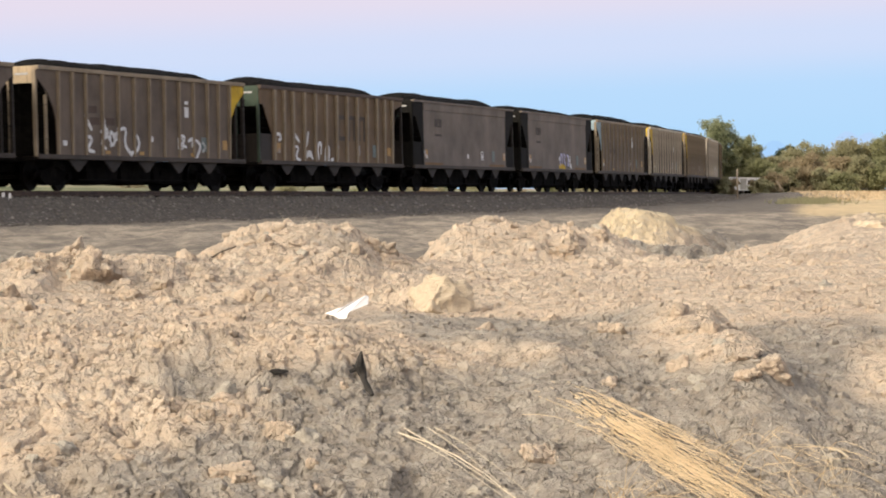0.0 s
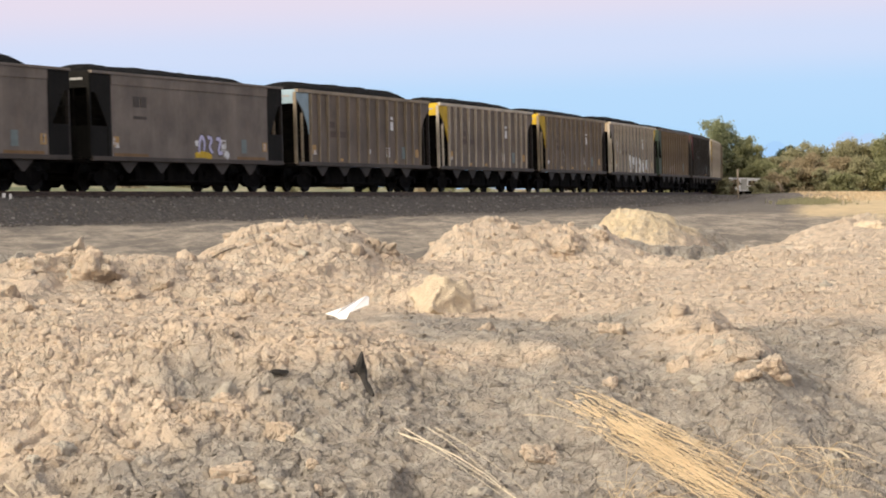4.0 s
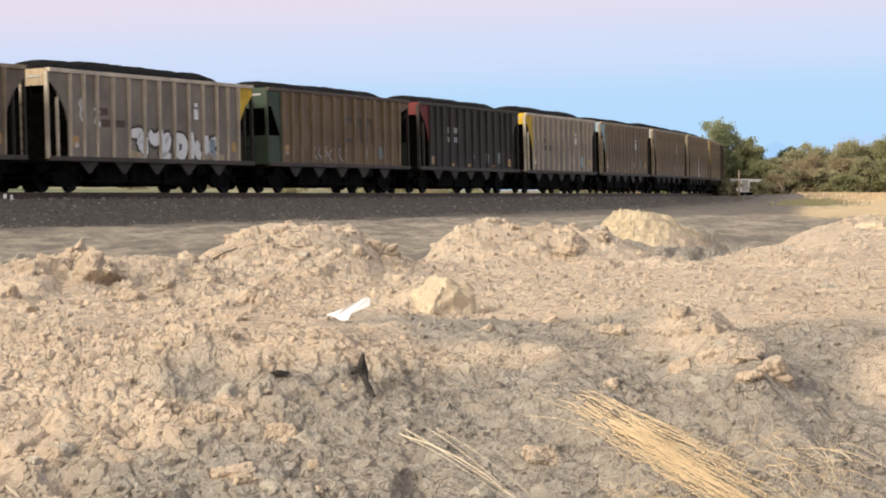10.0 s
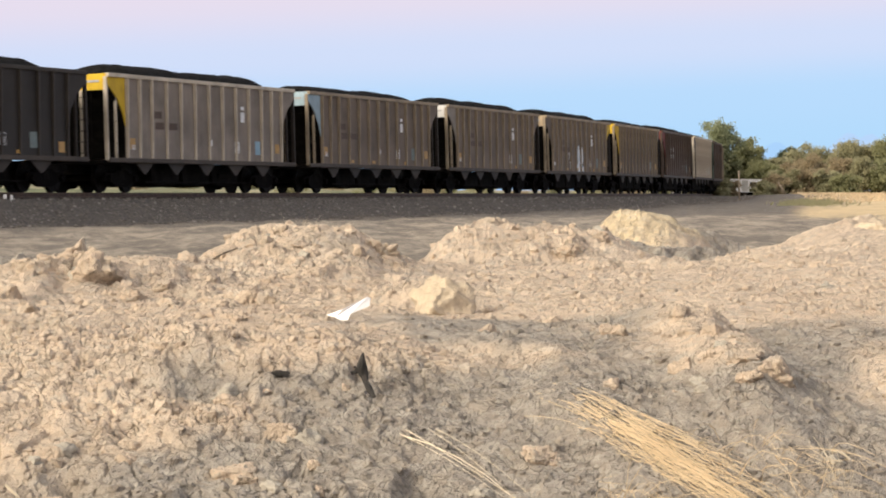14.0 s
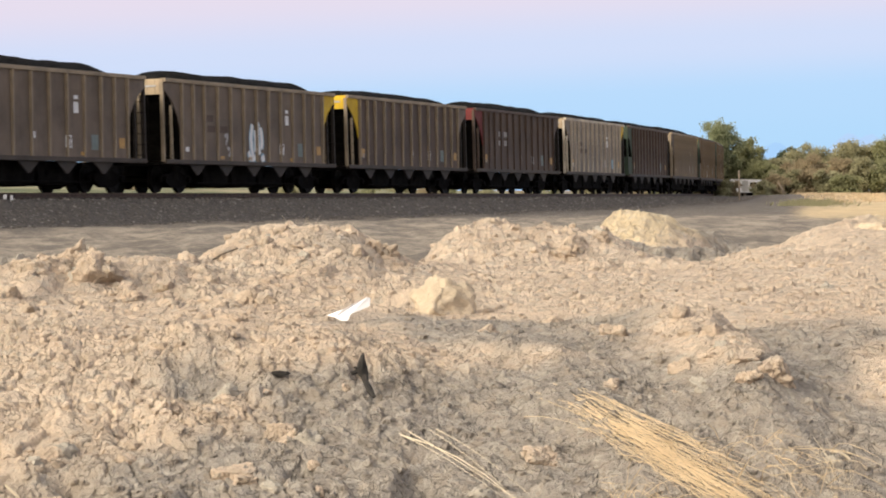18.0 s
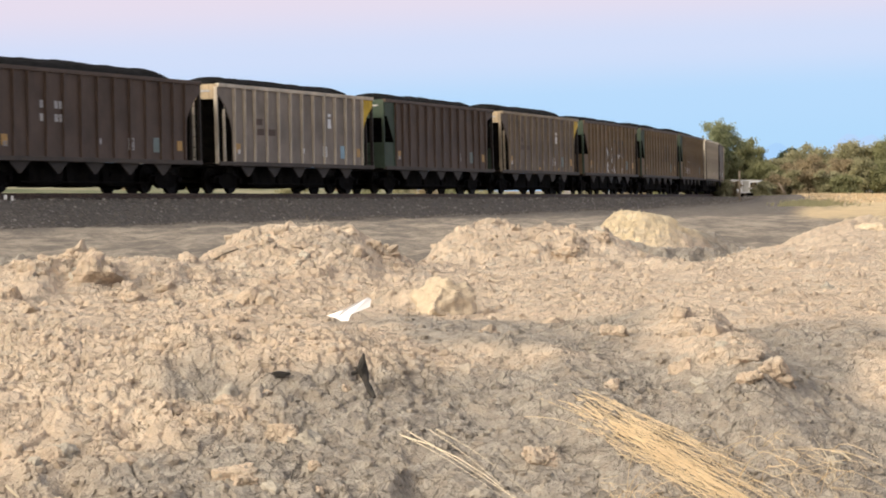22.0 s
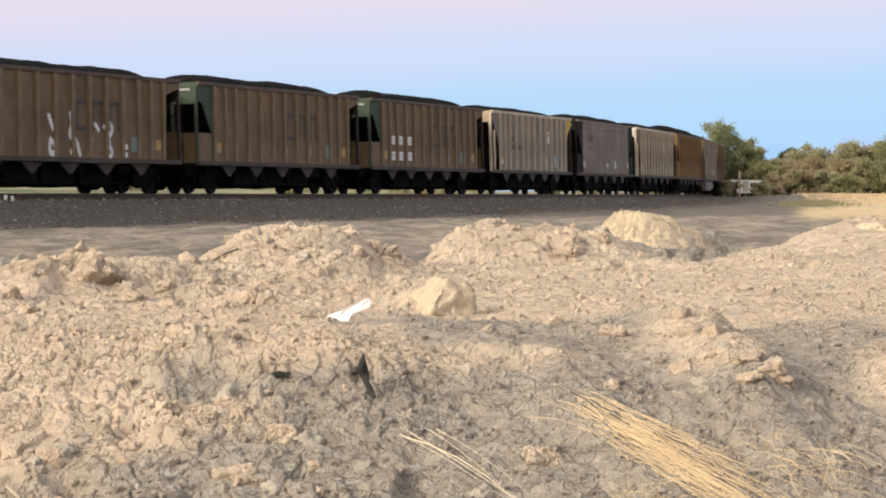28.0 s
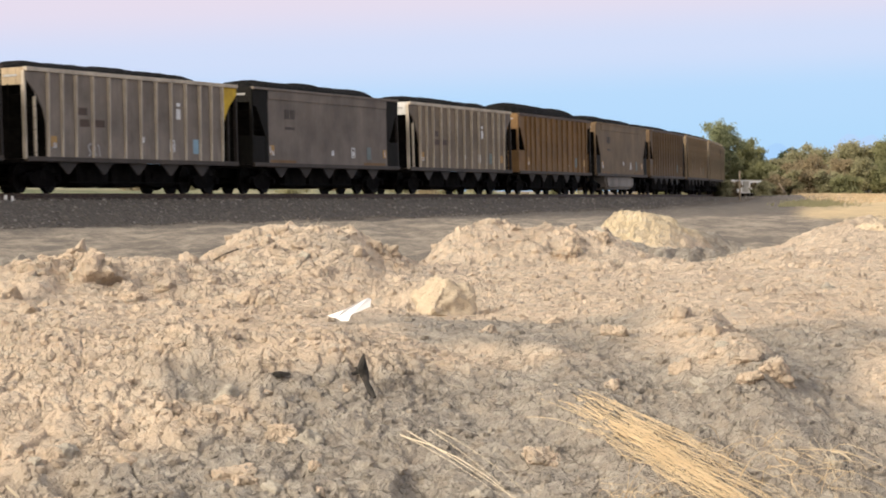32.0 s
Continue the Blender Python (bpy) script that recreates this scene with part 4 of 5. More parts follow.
spray(cars[-9], [[(-4.4, 2.45), (-4.2, 2.2), (-3.95, 1.95)], [(-4.3, 1.75), (-3.9, 1.7), (-4.3, 1.3), (-3.8, 1.25)], [(-3.2, 2.5), (-3.0, 1.9), (-3.4, 1.5), (-3.0, 1.35)],
                 [(-3.0, 1.9), (-2.5, 1.35), (-2.4, 2.0), (-2.1, 1.5)], [(-2.1, 2.0), (-1.6, 2.1), (-1.8, 1.5), (-1.3, 1.2), (-1.2, 0.98)], [(-0.9, 1.85), (-0.7, 1.6), (-0.9, 1.3), (-1.3, 1.25)],
                 [(-3.4, 1.9), (-2.9, 2.05), (-2.95, 1.75), (-3.2, 1.7)], [(-2.7, 1.4), (-2.75, 2.05), (-2.3, 1.55), (-2.2, 2.1)]], 0.14, MARK_WHITE, "white sprayed stroke")
spray(cars[-9], [[(a -0.65, b) for a, b in s] for s in [[(3.0, 1.9), (3.3, 1.85), (3.05, 1.55), (3.4, 1.5)], [(3.5, 1.7), (3.9, 1.85), (3.8, 1.5)], [(4.0, 1.8), (4.5, 1.6), (4.3, 1.3), (4.1, 1.1)], [(4.6, 1.7), (4.9, 1.5), (4.6, 1.35)]]], 0.13, MARK_WHITE, "white sprayed stroke")
spray(cars[-8], [[(a -0.85, b) for a, b in s] for s in [[(-5.2, 2.1), (-4.8, 2.15), (-4.6, 1.95), (-4.9, 1.9)], [(-3.4, 2.2), (-2.9, 1.85)], [(-3.3, 1.7), (-3.0, 1.65), (-3.3, 1.25), (-2.8, 1.15)], [(-2.0, 2.3), (-2.1, 1.9), (-2.4, 1.5), (-1.7, 1.3)], [(-2.3, 1.2), (-1.9, 1.6), (-1.6, 1.2)],
                 [(-1.0, 1.2), (-1.1, 1.8), (-0.7, 1.9), (-0.8, 1.4)], [(-0.4, 1.15), (-0.3, 1.8), (0.1, 1.7), (0.0, 1.15)], [(0.2, 1.2), (0.5, 1.25)]]], 0.14, MARK_WHITE, "white sprayed stroke")
spray(cars[-6], [[(0.3, 1.3), (0.4, 1.95), (0.8, 1.8), (0.7, 1.4)], [(1.0, 1.9), (1.4, 1.85), (1.1, 1.55), (1.4, 1.35)], [(1.7, 1.85), (2.1, 1.85), (1.8, 1.35), (2.2, 1.35)]], 0.17, LILAC, "lilac sprayed stroke", MARK_DARK)
spray(cars[-6], [[(0.0, 1.25), (0.7, 1.3), (1.3, 1.2)]], 0.24, PAINT["yellow"], "yellow sprayed underline")
spray(cars[-6], [[(2.3, 1.3), (2.7, 1.35), (2.5, 1.15)]], 0.2, MARK_WHITE, "white sprayed blot")
spray(cars[-2], [[(1.15 * a - 0.15, 0.86 * b + 0.10) for a, b in s] for s in [[(-1.6, 2.15), (-0.9, 2.2), (-1.2, 1.75), (-0.6, 1.6), (-1.1, 1.2)], [(-0.5, 2.25), (-0.3, 1.9), (0.1, 2.0), (0.3, 2.35)], [(0.3, 1.95), (0.8, 2.1), (0.5, 1.55), (0.1, 1.35), (0.8, 1.25)],
                 [(1.2, 2.2), (1.2, 1.3)], [(1.2, 2.1), (1.8, 1.95), (1.7, 1.4), (1.3, 1.3)], [(2.2, 2.3), (2.25, 1.7), (2.2, 1.25)], [(2.7, 1.9), (2.5, 1.6), (2.8, 1.3)], [(3.2, 2.2), (3.2, 1.3)], [(3.9, 2.0), (3.3, 1.75), (3.9, 1.3)]]],
      0.43, MARK_WHITE, "broad white sprayed stroke", MARK_DARK)
for x in RIBS:
    if -1.6 < x < 3.9:  # the paint runs over the ribs
        plate(cars[-2], "sprayed_rib_paint", x, 1.58 + 0.08 * math.sin(3 * x), 0.080, 0.62 + 0.15 * math.sin(7 * x), MARK_WHITE, 0.114)
spray(cars[-2], [[(-5.4, 3.0), (-5.2, 2.75), (-5.5, 2.5), (-5.2, 2.2)], [(-5.5, 2.9), (-5.3, 2.6)], [(-4.4, 3.0), (-4.3, 2.6), (-4.5, 2.2)], [(-4.5, 2.7), (-4.1, 2.6)], [(-4.3, 2.3), (-4.1, 2.2), (-4.3, 2.05)]], 0.10, MARK_WHITE, "thin white sprayed stroke")
spray(cars[-2], [[(-2.3, 1.3), (-1.6, 1.22), (-1.2, 1.2)], [(3.4, 1.3), (4.2, 1.25), (4.9, 1.22)]], 0.24, PAINT["cream"], "cream sprayed stroke")
spray(cars[-3], [[(-2.6, 2.3), (-2.3, 1.9), (-2.5, 1.5)], [(-2.2, 2.2), (-1.9, 1.8), (-2.1, 1.4)]], 0.06, MARK_GREY, "faint grey stroke")
spray(cars[4], [[(-0.3, 2.5), (-0.5, 1.9), (-0.3, 1.3)], [(0.2, 2.6), (0.1, 2.0), (0.3, 1.4)], [(-0.7, 1.5), (-0.5, 1.2), (-0.1, 1.3)], [(0.4, 1.2), (0.7, 1.3)], [(-0.1, 2.3), (0.0, 1.8), (-0.1, 1.5)], [(0.4, 2.4), (0.5, 1.9), (0.45, 1.6)]], 0.24, MARK_WHITE, "white sprayed stroke", MARK_BLUE)
spray(cars[4], [[(-2.7, 2.0), (-2.4, 2.1), (-2.6, 1.7)], [(-2.5, 1.6), (-2.1, 1.5), (-2.4, 1.3)]], 0.16, MARK_GREY, "faint grey stroke")
spray(cars[10], [[(0.78 * a + 1.95, b) for a, b in s] for s in [[(-4.4, 2.5), (-4.15, 2.15), (-3.95, 1.95)], [(-4.3, 1.75), (-3.7, 1.3), (-4.4, 1.2), (-4.3, 1.7)], [(-2.7, 2.6), (-2.5, 2.2), (-2.8, 1.8), (-2.2, 1.7), (-1.9, 1.15)], [(-2.7, 1.35), (-2.4, 1.2)], [(-1.2, 1.2), (-0.9, 1.7), (-1.1, 2.0), (-0.7, 2.3), (-0.3, 2.0)],
                 [(0.0, 2.1), (0.5, 2.35), (0.9, 2.1), (0.3, 1.7), (0.9, 1.3), (0.3, 1.1)], [(1.6, 1.6), (2.1, 1.5)], [(1.6, 1.3), (2.1, 1.25)]]], 0.19, MARK_WHITE, "white sprayed stroke")
spray(cars[-1], tag_strokes(-3.3, 1.25, 3.2, 0.5, 6, 9), 0.07, MARK_GREY, "faint grey stroke")
spray(cars[13], tag_strokes(-3.6, 1.2, 0.9, 0.4, 3, 7), 0.09, MARK_GREY, "faint grey stroke")


# ---- trees, bushes and the far side ----
def leaves(rs, blobs, n, size, droop=0.3):
    """n small bent leaf pieces, gathered in clumps inside the given blobs (centre, radii)."""
    cl = []
    tot = sum(b[1][0] * b[1][1] * b[1][2] for b in blobs)
    for c, r in blobs:
        k = max(4, int(90 * r[0] * r[1] * r[2] / tot))
        d = rs.normal(size=(k, 3))
        d /= np.linalg.norm(d, axis=1)[:, None]
        cl.append(np.array(c) + d * np.array(r) * rs.uniform(0.35, 1.0, (k, 1)) ** 0.5)
    cl = np.concatenate(cl)
    rad = np.mean([np.mean(b[1]) for b in blobs])
    which = rs.randint(len(cl), size=n)
    p = cl[which] + rs.normal(size=(n, 3)) * rad * np.array([0.30, 0.30, 0.22])
    a = rs.normal(size=(n, 3))
    a /= np.linalg.norm(a, axis=1)[:, None]
    b = np.cross(a, rs.normal(size=(n, 3)))
    b /= np.linalg.norm(b, axis=1)[:, None]
    s = size * rs.uniform(0.6, 1.4, (n, 1))
    v = np.stack([p - a * s, p - b * s * 0.45 + np.array([0, 0, 0.12]) * s, p + a * s, p + b * s * 0.45], 1).reshape(-1, 3)
    return v, np.arange(4 * n).reshape(n, 4)


def tree(name, x, y, height, width, material, seed, label, category="tree", n=2600, trunk=0.16, low=0.12, z=None):
    rs = np.random.RandomState(seed)
    z = ground_z(x, y) - 0.05 if z is None else z
    t = new(name)
    t.location = (x, y, z)
    tagged(t, label, category)
    bm = bmesh.new()
    tops = []
    for k in range(3 + rs.randint(3)):
        an, out = rs.uniform(0, 6.28), rs.uniform(0.15, 0.36) * width
        p0, pts = Vector((0, 0, 0)), []
        end = Vector((math.cos(an) * out, math.sin(an) * out, height * rs.uniform(0.55, 0.85)))
        for j in range(5):
            f = (j + 1) / 5
            q = Vector((end.x * f ** 1.5, end.y * f ** 1.5, end.z * f)) + Vector(rs.normal(size=3)) * 0.04 * height * (0.3 + f) * 0.4
            r0, r1 = trunk * (1 - 0.8 * (f - 0.2)), trunk * (1 - 0.8 * f)
            m = Matrix.Translation((p0 + q) / 2) @ (q - p0).to_track_quat("Z", "Y").to_matrix().to_4x4()
            bmesh.ops.create_cone(bm, cap_ends=True, segments=7, radius1=r0, radius2=r1, depth=(q - p0).length * 1.05, matrix=m)
            p0 = q
        tops.append(end)
    part("trunk", bm, BARK, t, smooth=True)
    blobs = []
    for k in range(13):
        an, r = rs.uniform(0, 6.28), rs.uniform(0.0, 0.36) * width
        h = height * rs.uniform(low + 0.14, 0.84)
        s = rs.uniform(0.13, 0.24)
        blobs.append(((math.cos(an) * r, math.sin(an) * r, h), (width * s, width * s, height * s * 0.8)))
    blobs += [((e.x, e.y, e.z), (width * 0.15, width * 0.15, height * 0.12)) for e in tops]
    v, f = leaves(rs, blobs, n, 0.115)
    v[:, 2] = np.maximum(v[:, 2], 0.05)
    from_arrays("crown", v, f, material, t, False)
    return t


def at(u, d):
    """A place d metres ahead on the line of sight u parts to the side."""
    return u * d, d


TREES = [("tree", 0.1060, 238, 7.3, 4.6, "LEAF_TALL", "tall loose-crowned green tree beside the railway line"),
         ("tree", 0.1150, 246, 6.0, 4.8, "LEAF", "round-crowned green tree behind the line"),
         ("tree", 0.1195, 250, 5.0, 3.6, "LEAF", "round-crowned dark green tree behind the line"),
         ("juniper", 0.1310, 262, 5.2, 2.0, "LEAF_DARK", "small dark pointed juniper among the bushes"),
         ("bush", 0.1255, 255, 4.0, 4.6, "LEAF", "green bush at the edge of the thicket"),
         ("bush", 0.1300, 240, 3.8, 4.0, "LEAF_GREY", "grey-green bush at the edge of the thicket"),
         ("bush", 0.1355, 238, 3.6, 4.0, "LEAF_DRY", "dry brown bush at the edge of the thicket"),
         ("tree", 0.1400, 252, 5.31, 5.2, "LEAF_GREY", "silvery grey-green olive tree in a thicket"),
         ("bush", 0.1430, 234, 4.0, 4.4, "LEAF_DRY", "dry twiggy brown bush in a thicket"),
         ("tree", 0.1490, 246, 5.04, 5.4, "LEAF_GREY", "broad silvery olive tree in a thicket"),
         ("tree", 0.1560, 243, 5.31, 5.6, "LEAF_GREY", "broad silvery olive tree in a thicket"),
         ("bush", 0.1520, 228, 3.4, 4.0, "LEAF_DRY", "dry twiggy brown bush before the thicket"),
         ("bush", 0.1600, 226, 3.8, 4.2, "LEAF_GREY", "grey-green bush before the thicket"),
         ("bush", 0.1665, 226, 3.4, 4.0, "LEAF", "green bush before the thicket"),
         ("tree", 0.1650, 245, 4.77, 5.2, "LEAF_GREY", "broad silvery olive tree in a thicket"),
         ("tree", 0.1735, 240, 5.6, 5.2, "LEAF", "dark green tree at the end of the thicket"),
         ("bush", 0.1222, 214, 1.3, 2.4, "LEAF_GREY", "low grey-green bush before the white trailer"),
         ("bush", 0.1095, 214, 1.4, 1.8, "LEAF_DRY", "low dry bush before the white trailer"),
         ("bush", 0.1260, 216, 2.0, 3.2, "LEAF_DRY", "low dry brown bush before the thicket"),
         ("bush", 0.1320, 220, 2.3, 3.4, "LEAF_GREY", "low grey-green bush before the thicket"),
         ("bush", 0.1395, 220, 2.6, 3.6, "LEAF_DRY", "low dry brown bush before the thicket"),
         ("bush", 0.1460, 219, 2.4, 3.4, "LEAF_GREY", "low grey-green bush before the thicket"),
         ("bush", 0.1540, 217, 2.2, 3.4, "LEAF", "low green bush before the thicket"),
         ("tree", 0.1820, 236, 5.6, 5.0, "LEAF", "dark green tree at the end of the thicket"),
         ("bush", 0.1740, 222, 3.0, 4.0, "LEAF", "green bush before the thicket"),
         ("bush", 0.1030, 228, 3.8, 3.4, "LEAF", "green bush behind the end of the bend"),
         ("bush", 0.1065, 212, 1.5, 2.4, "LEAF_GREY", "low grey bush beside the line"),
         ("bush", 0.1010, 216, 1.6, 2.6, "LEAF_DRY", "low dry bush beside the line"),
         ("bush", 0.1085, 240, 4.4, 3.8, "LEAF", "green bush under the tall tree"),
         ("bush", 0.1225, 236, 3.4, 3.6, "LEAF", "green bush behind the white trailer")]
LEAF_OF = {"LEAF": LEAF, "LEAF_TALL": LEAF_TALL, "LEAF_GREY": LEAF_GREY, "LEAF_DARK": LEAF_DARK, "LEAF_DRY": LEAF_DRY}


def make_trees():
    for k, (name, u, d, h, w, m, label) in enumerate(TREES):
        x, y = at(u, d)
        tree(name, x, y, h, w, LEAF_OF[m], 40 + k, label, "tree" if name != "bush" else "bush", 11500 if name == "tree" else 7500, 0.13 if name == "tree" else 0.07, 0.1 if name == "tree" else -0.1)
    # low scrub behind the embankment, seen between the wheels
    for k in range(22):
        u = -0.17 + 0.0125 * k + 0.004 * math.sin(k * 7.0)
        x, y = at(u, 205 + 22 * math.sin(k * 2.7))
        tree("bush", x, y, 0.9 + 0.4 * math.sin(k * 1.9), 3.2, (LEAF_GREY, LEAF_DRY, LEAF)[k % 3], 90 + k, "low scrub bush in the field behind the line", "bush", 700, 0.05, -0.1)


make_trees()


def make_trailer():
    x, y = at(0.1155, 222)
    t = new("caravan_trailer")
    t.location, t.rotation_euler = (x, y, ground_z(x, y)), (0, 0, radians(-12))
    tagged(t, "white caravan trailer parked beside the trees", "trailer")
    bm = bmesh.new()
    prism(bm, [(-1.25, 0.4), (1.25, 0.4), (1.4, 0.9), (1.25, 1.5), (-1.2, 1.55), (-1.4, 1.1)], -1.0, 1.0)
    part("body", bm, WHITE, t)
    part("window", boxes((-1.05, -0.45, -1.02, -1.0, 0.95, 1.25)), DARK, t)
    part("window", boxes((0.45, 1.0, -1.02, -1.0, 0.95, 1.25)), DARK, t)
    part("door", boxes((-0.2, 0.3, -1.015, -1.0, 0.5, 1.4)), PAINT["white"], t)
    for sx in (-0.4, 0.4):
        bm = bmesh.new()
        rod(bm, (sx, -0.95, 0.3), (sx, -0.75, 0.3), 0.3, 16)
        part("wheel", bm, DARK, t)
    part("tow_bar", boxes((1.3, 2.2, -0.06, 0.06, 0.38, 0.46)), DARK, t)


make_trailer()


def make_post():
    x, y = at(0.1132, 178)
    bm = bmesh.new()
    z = ground_z(x, y)
    rod(bm, (0, 0, -0.3), (-0.06, 0, 2.0), 0.055, 8)
    ob = part("fence_post", bm, WOODPOST, None, "", True)
    ob.location = (x, y, z)
    tagged(ob, "weathered wooden post standing beside the railway line", "post")
    x, y = at(0.1295, 205)
    bm = bmesh.new()
    rod(bm, (-0.35, 0, 1.0), (0.3, 0, 0.05), 0.05, 7)
    rod(bm, (0.1, 0.1, 0.0), (-0.1, 0.0, 0.7), 0.04, 7)
    ob = part("fallen_pole", bm, WOODPOST, None, "", True)
    ob.location = (x, y, ground_z(x, y))
    tagged(ob, "pale leaning broken pole before the bushes", "pole")
    x, y = at(-0.1672, 79.2)
    bm = boxes((-0.05, 0.05, -0.02, 0.02, -0.3, 0.16), (0.16, 0.24, -0.02, 0.02, -0.3, 0.14), bevel=0.006)
    ob = part("track_marker", bm, WHITE, None)
    ob.location = (x, y, ground_z(x, y))
    tagged(ob, "short white marker stakes in the ballast", "marker")


make_post()


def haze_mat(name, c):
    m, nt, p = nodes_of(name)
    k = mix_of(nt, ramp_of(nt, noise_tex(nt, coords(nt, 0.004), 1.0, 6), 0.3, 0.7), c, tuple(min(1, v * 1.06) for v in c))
    # the ridge glows by itself, with the haze already in its colour
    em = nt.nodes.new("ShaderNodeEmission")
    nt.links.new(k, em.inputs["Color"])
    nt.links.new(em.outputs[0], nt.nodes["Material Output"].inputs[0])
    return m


def make_mountains():
    """Two far ridges, the blue haze of distance put into their glowing colour."""
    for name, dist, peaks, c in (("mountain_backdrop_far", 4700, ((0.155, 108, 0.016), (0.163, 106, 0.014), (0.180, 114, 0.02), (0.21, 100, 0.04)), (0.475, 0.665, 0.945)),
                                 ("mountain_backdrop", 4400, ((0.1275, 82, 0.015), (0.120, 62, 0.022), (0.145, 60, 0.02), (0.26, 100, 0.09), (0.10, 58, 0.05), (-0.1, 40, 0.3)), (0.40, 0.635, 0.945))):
        u = np.linspace(-0.5, 0.6, 440)
        h = np.zeros_like(u)
        for c0, a, w in peaks:
            h = np.maximum(h, a * np.exp(-np.abs((u - c0) / w) ** 1.6))
        h = h + 9 * fbm(u * 60, u * 0, 5, 12) * (h > 20)
        x, y = u * dist, np.full_like(u, dist)
        v = np.concatenate([np.stack([x, y, h], 1), np.stack([x, y - 160, np.full_like(u, -5.0)], 1)])
        n = len(u)
        i = np.arange(n - 1)
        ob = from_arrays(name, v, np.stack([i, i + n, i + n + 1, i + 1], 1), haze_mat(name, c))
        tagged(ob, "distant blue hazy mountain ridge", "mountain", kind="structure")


make_mountains()


# ---- things on the heaps ----
def rough_lump(seed, n=2, rough=0.25, squash=(1, 1, 0.75), cuts=9):
    """A broken lump: a ball cut by planes all round, then roughened."""
    bm = bmesh.new()
    bmesh.ops.create_icosphere(bm, subdivisions=n, radius=1.0)
    rs = random.Random(seed)
    planes = []
    for _ in range(cuts):
        p = Vector((rs.gauss(0, 1), rs.gauss(0, 1), rs.gauss(0, 1))).normalized()
        planes.append((p, rs.uniform(0.45, 0.8)))
    o = Vector((seed * 3.1, seed * 1.7, seed * 0.9))
    for v in bm.verts:
        q = v.co.copy()
        for p, c in planes:
            over = q.dot(p) - c
            if over > 0:
                q -= p * over * 0.93
        q *= 1.25 * (1 + rough * 0.5 * noise.noise(q * 1.9 + o) + rough * 0.42 * noise.noise(q * 4.5 + o) + rough * 0.25 * noise.noise(q * 10.0 + o))
        v.co = (q.x * squash[0], q.y * squash[1], q.z * squash[2])
    return bm


# the clods that stand out: u (part to the side), distance, size, soil, flatness
CLODS = [(-0.0240, 13.2, 0.075, 0, 0.8), (-0.0020, 11.0, 0.142, 2, 0.92), (-0.1420, 11.7, 0.055, 1, 1.0), (-0.1300, 11.75, 0.130, 0, 0.85), (-0.1515, 11.7, 0.135, 0, 0.9), (-0.1400, 12.0, 0.075, 0, 0.9), (-0.1210, 11.6, 0.06, 0, 0.8), (-0.0810, 11.3, 0.12, 0, 0.85), (-0.118, 11.4, 0.065, 0, 0.8), (-0.165, 11.2, 0.085, 0, 0.8), (-0.106, 11.0, 0.055, 0, 0.9),
         (-0.0660, 11, 0.07, 0, 0.8), (0.1265, 8.93, 0.075, 0, 0.75), (0.1160, 9.02, 0.06, 0, 0.7), (0.0370, 8.5, 0.065, 0, 0.7), (-0.0610, 8.54, 0.052, 0, 0.8),
         (-0.0520, 8.52, 0.045, 1, 0.8), (-0.0790, 8.32, 0.060, 0, 0.7), (0.0650, 8.96, 0.04, 0, 0.8), (0.0960, 13.9, 0.05, 0, 0.7), (0.098, 20, 0.10, 1, 0.8),
         (0.1625, 20.5, 0.15, 2, 0.7), (-0.151, 8.44, 0.05, 0, 0.8), (-0.083, 8.84, 0.05, 1, 0.8), (0.015, 9.97, 0.05, 0, 0.8), (0.043, 10.6, 0.055, 0, 0.8),
         (0.066, 9.75, 0.05, 0, 0.8), (-0.162, 12.3, 0.06, 1, 0.9), (-0.099, 12.6, 0.06, 0, 0.8), (0.013, 8.27, 0.04, 1, 0.7), (-0.145, 8.48, 0.045, 1, 0.8),
         (0.103, 9.4, 0.055, 0, 0.8), (0.090, 9.8, 0.05, 0, 0.8), (0.146, 12.6, 0.04, 1, 0.7), (0.15, 8.44, 0.035, 1, 0.6), (-0.033, 12.9, 0.05, 0, 0.8)]


def scattered(n, u0, u1, d0, d1, r0, r1, seed):
    rs = random.Random(seed)
    return [(rs.uniform(u0, u1), rs.uniform(d0, d1), r0 + (r1 - r0) * rs.random() ** 2, rs.random() < 0.15, rs.uniform(0.7, 0.9)) for _ in range(n)]


CLODS += scattered(22, -0.168, -0.045, 10.6, 13.0, 0.030, 0.070, 3) + scattered(12, -0.085, -0.025, 12.5, 13.3, 0.025, 0.060, 4) \
    + scattered(14, -0.165, -0.035, 8.1, 9.0, 0.020, 0.045, 5) + scattered(10, 0.0, 0.075, 15.6, 16.6, 0.04, 0.08, 6) + scattered(9, 0.088, 0.118, 8.8, 9.9, 0.02, 0.05, 7)


def make_clods():
    mats = (SOIL, CLOD_ASH, CLOD_YEL)
    words = ("tan", "pale grey", "pale yellow")
    for k, (u, d, r, m, flat) in enumerate(CLODS):
        x, y = at(u, d)
        bm = rough_lump(k + 1 if k != 1 else 214, 5 if r > 0.06 else 4, 0.5 if k != 1 else 0.36, (1, 0.9, flat), 9 if k != 1 else 14)
        bmesh.ops.scale(bm, vec=(r, r, r), verts=bm.verts)
        ob = part("dirt_clod", bm, mats[int(m)], None, "", True)
        ob.matrix_basis = Matrix.Translation((x, y, ground_z(x, y) - (0.02 if k == 1 else 0.2) * r)) @ Matrix.Rotation(k * 1.3, 4, "Z")
        tagged(ob, f"{words[int(m)]} lump of dried earth lying on the soil", "dirt clod", "clods on the soil")


make_clods()


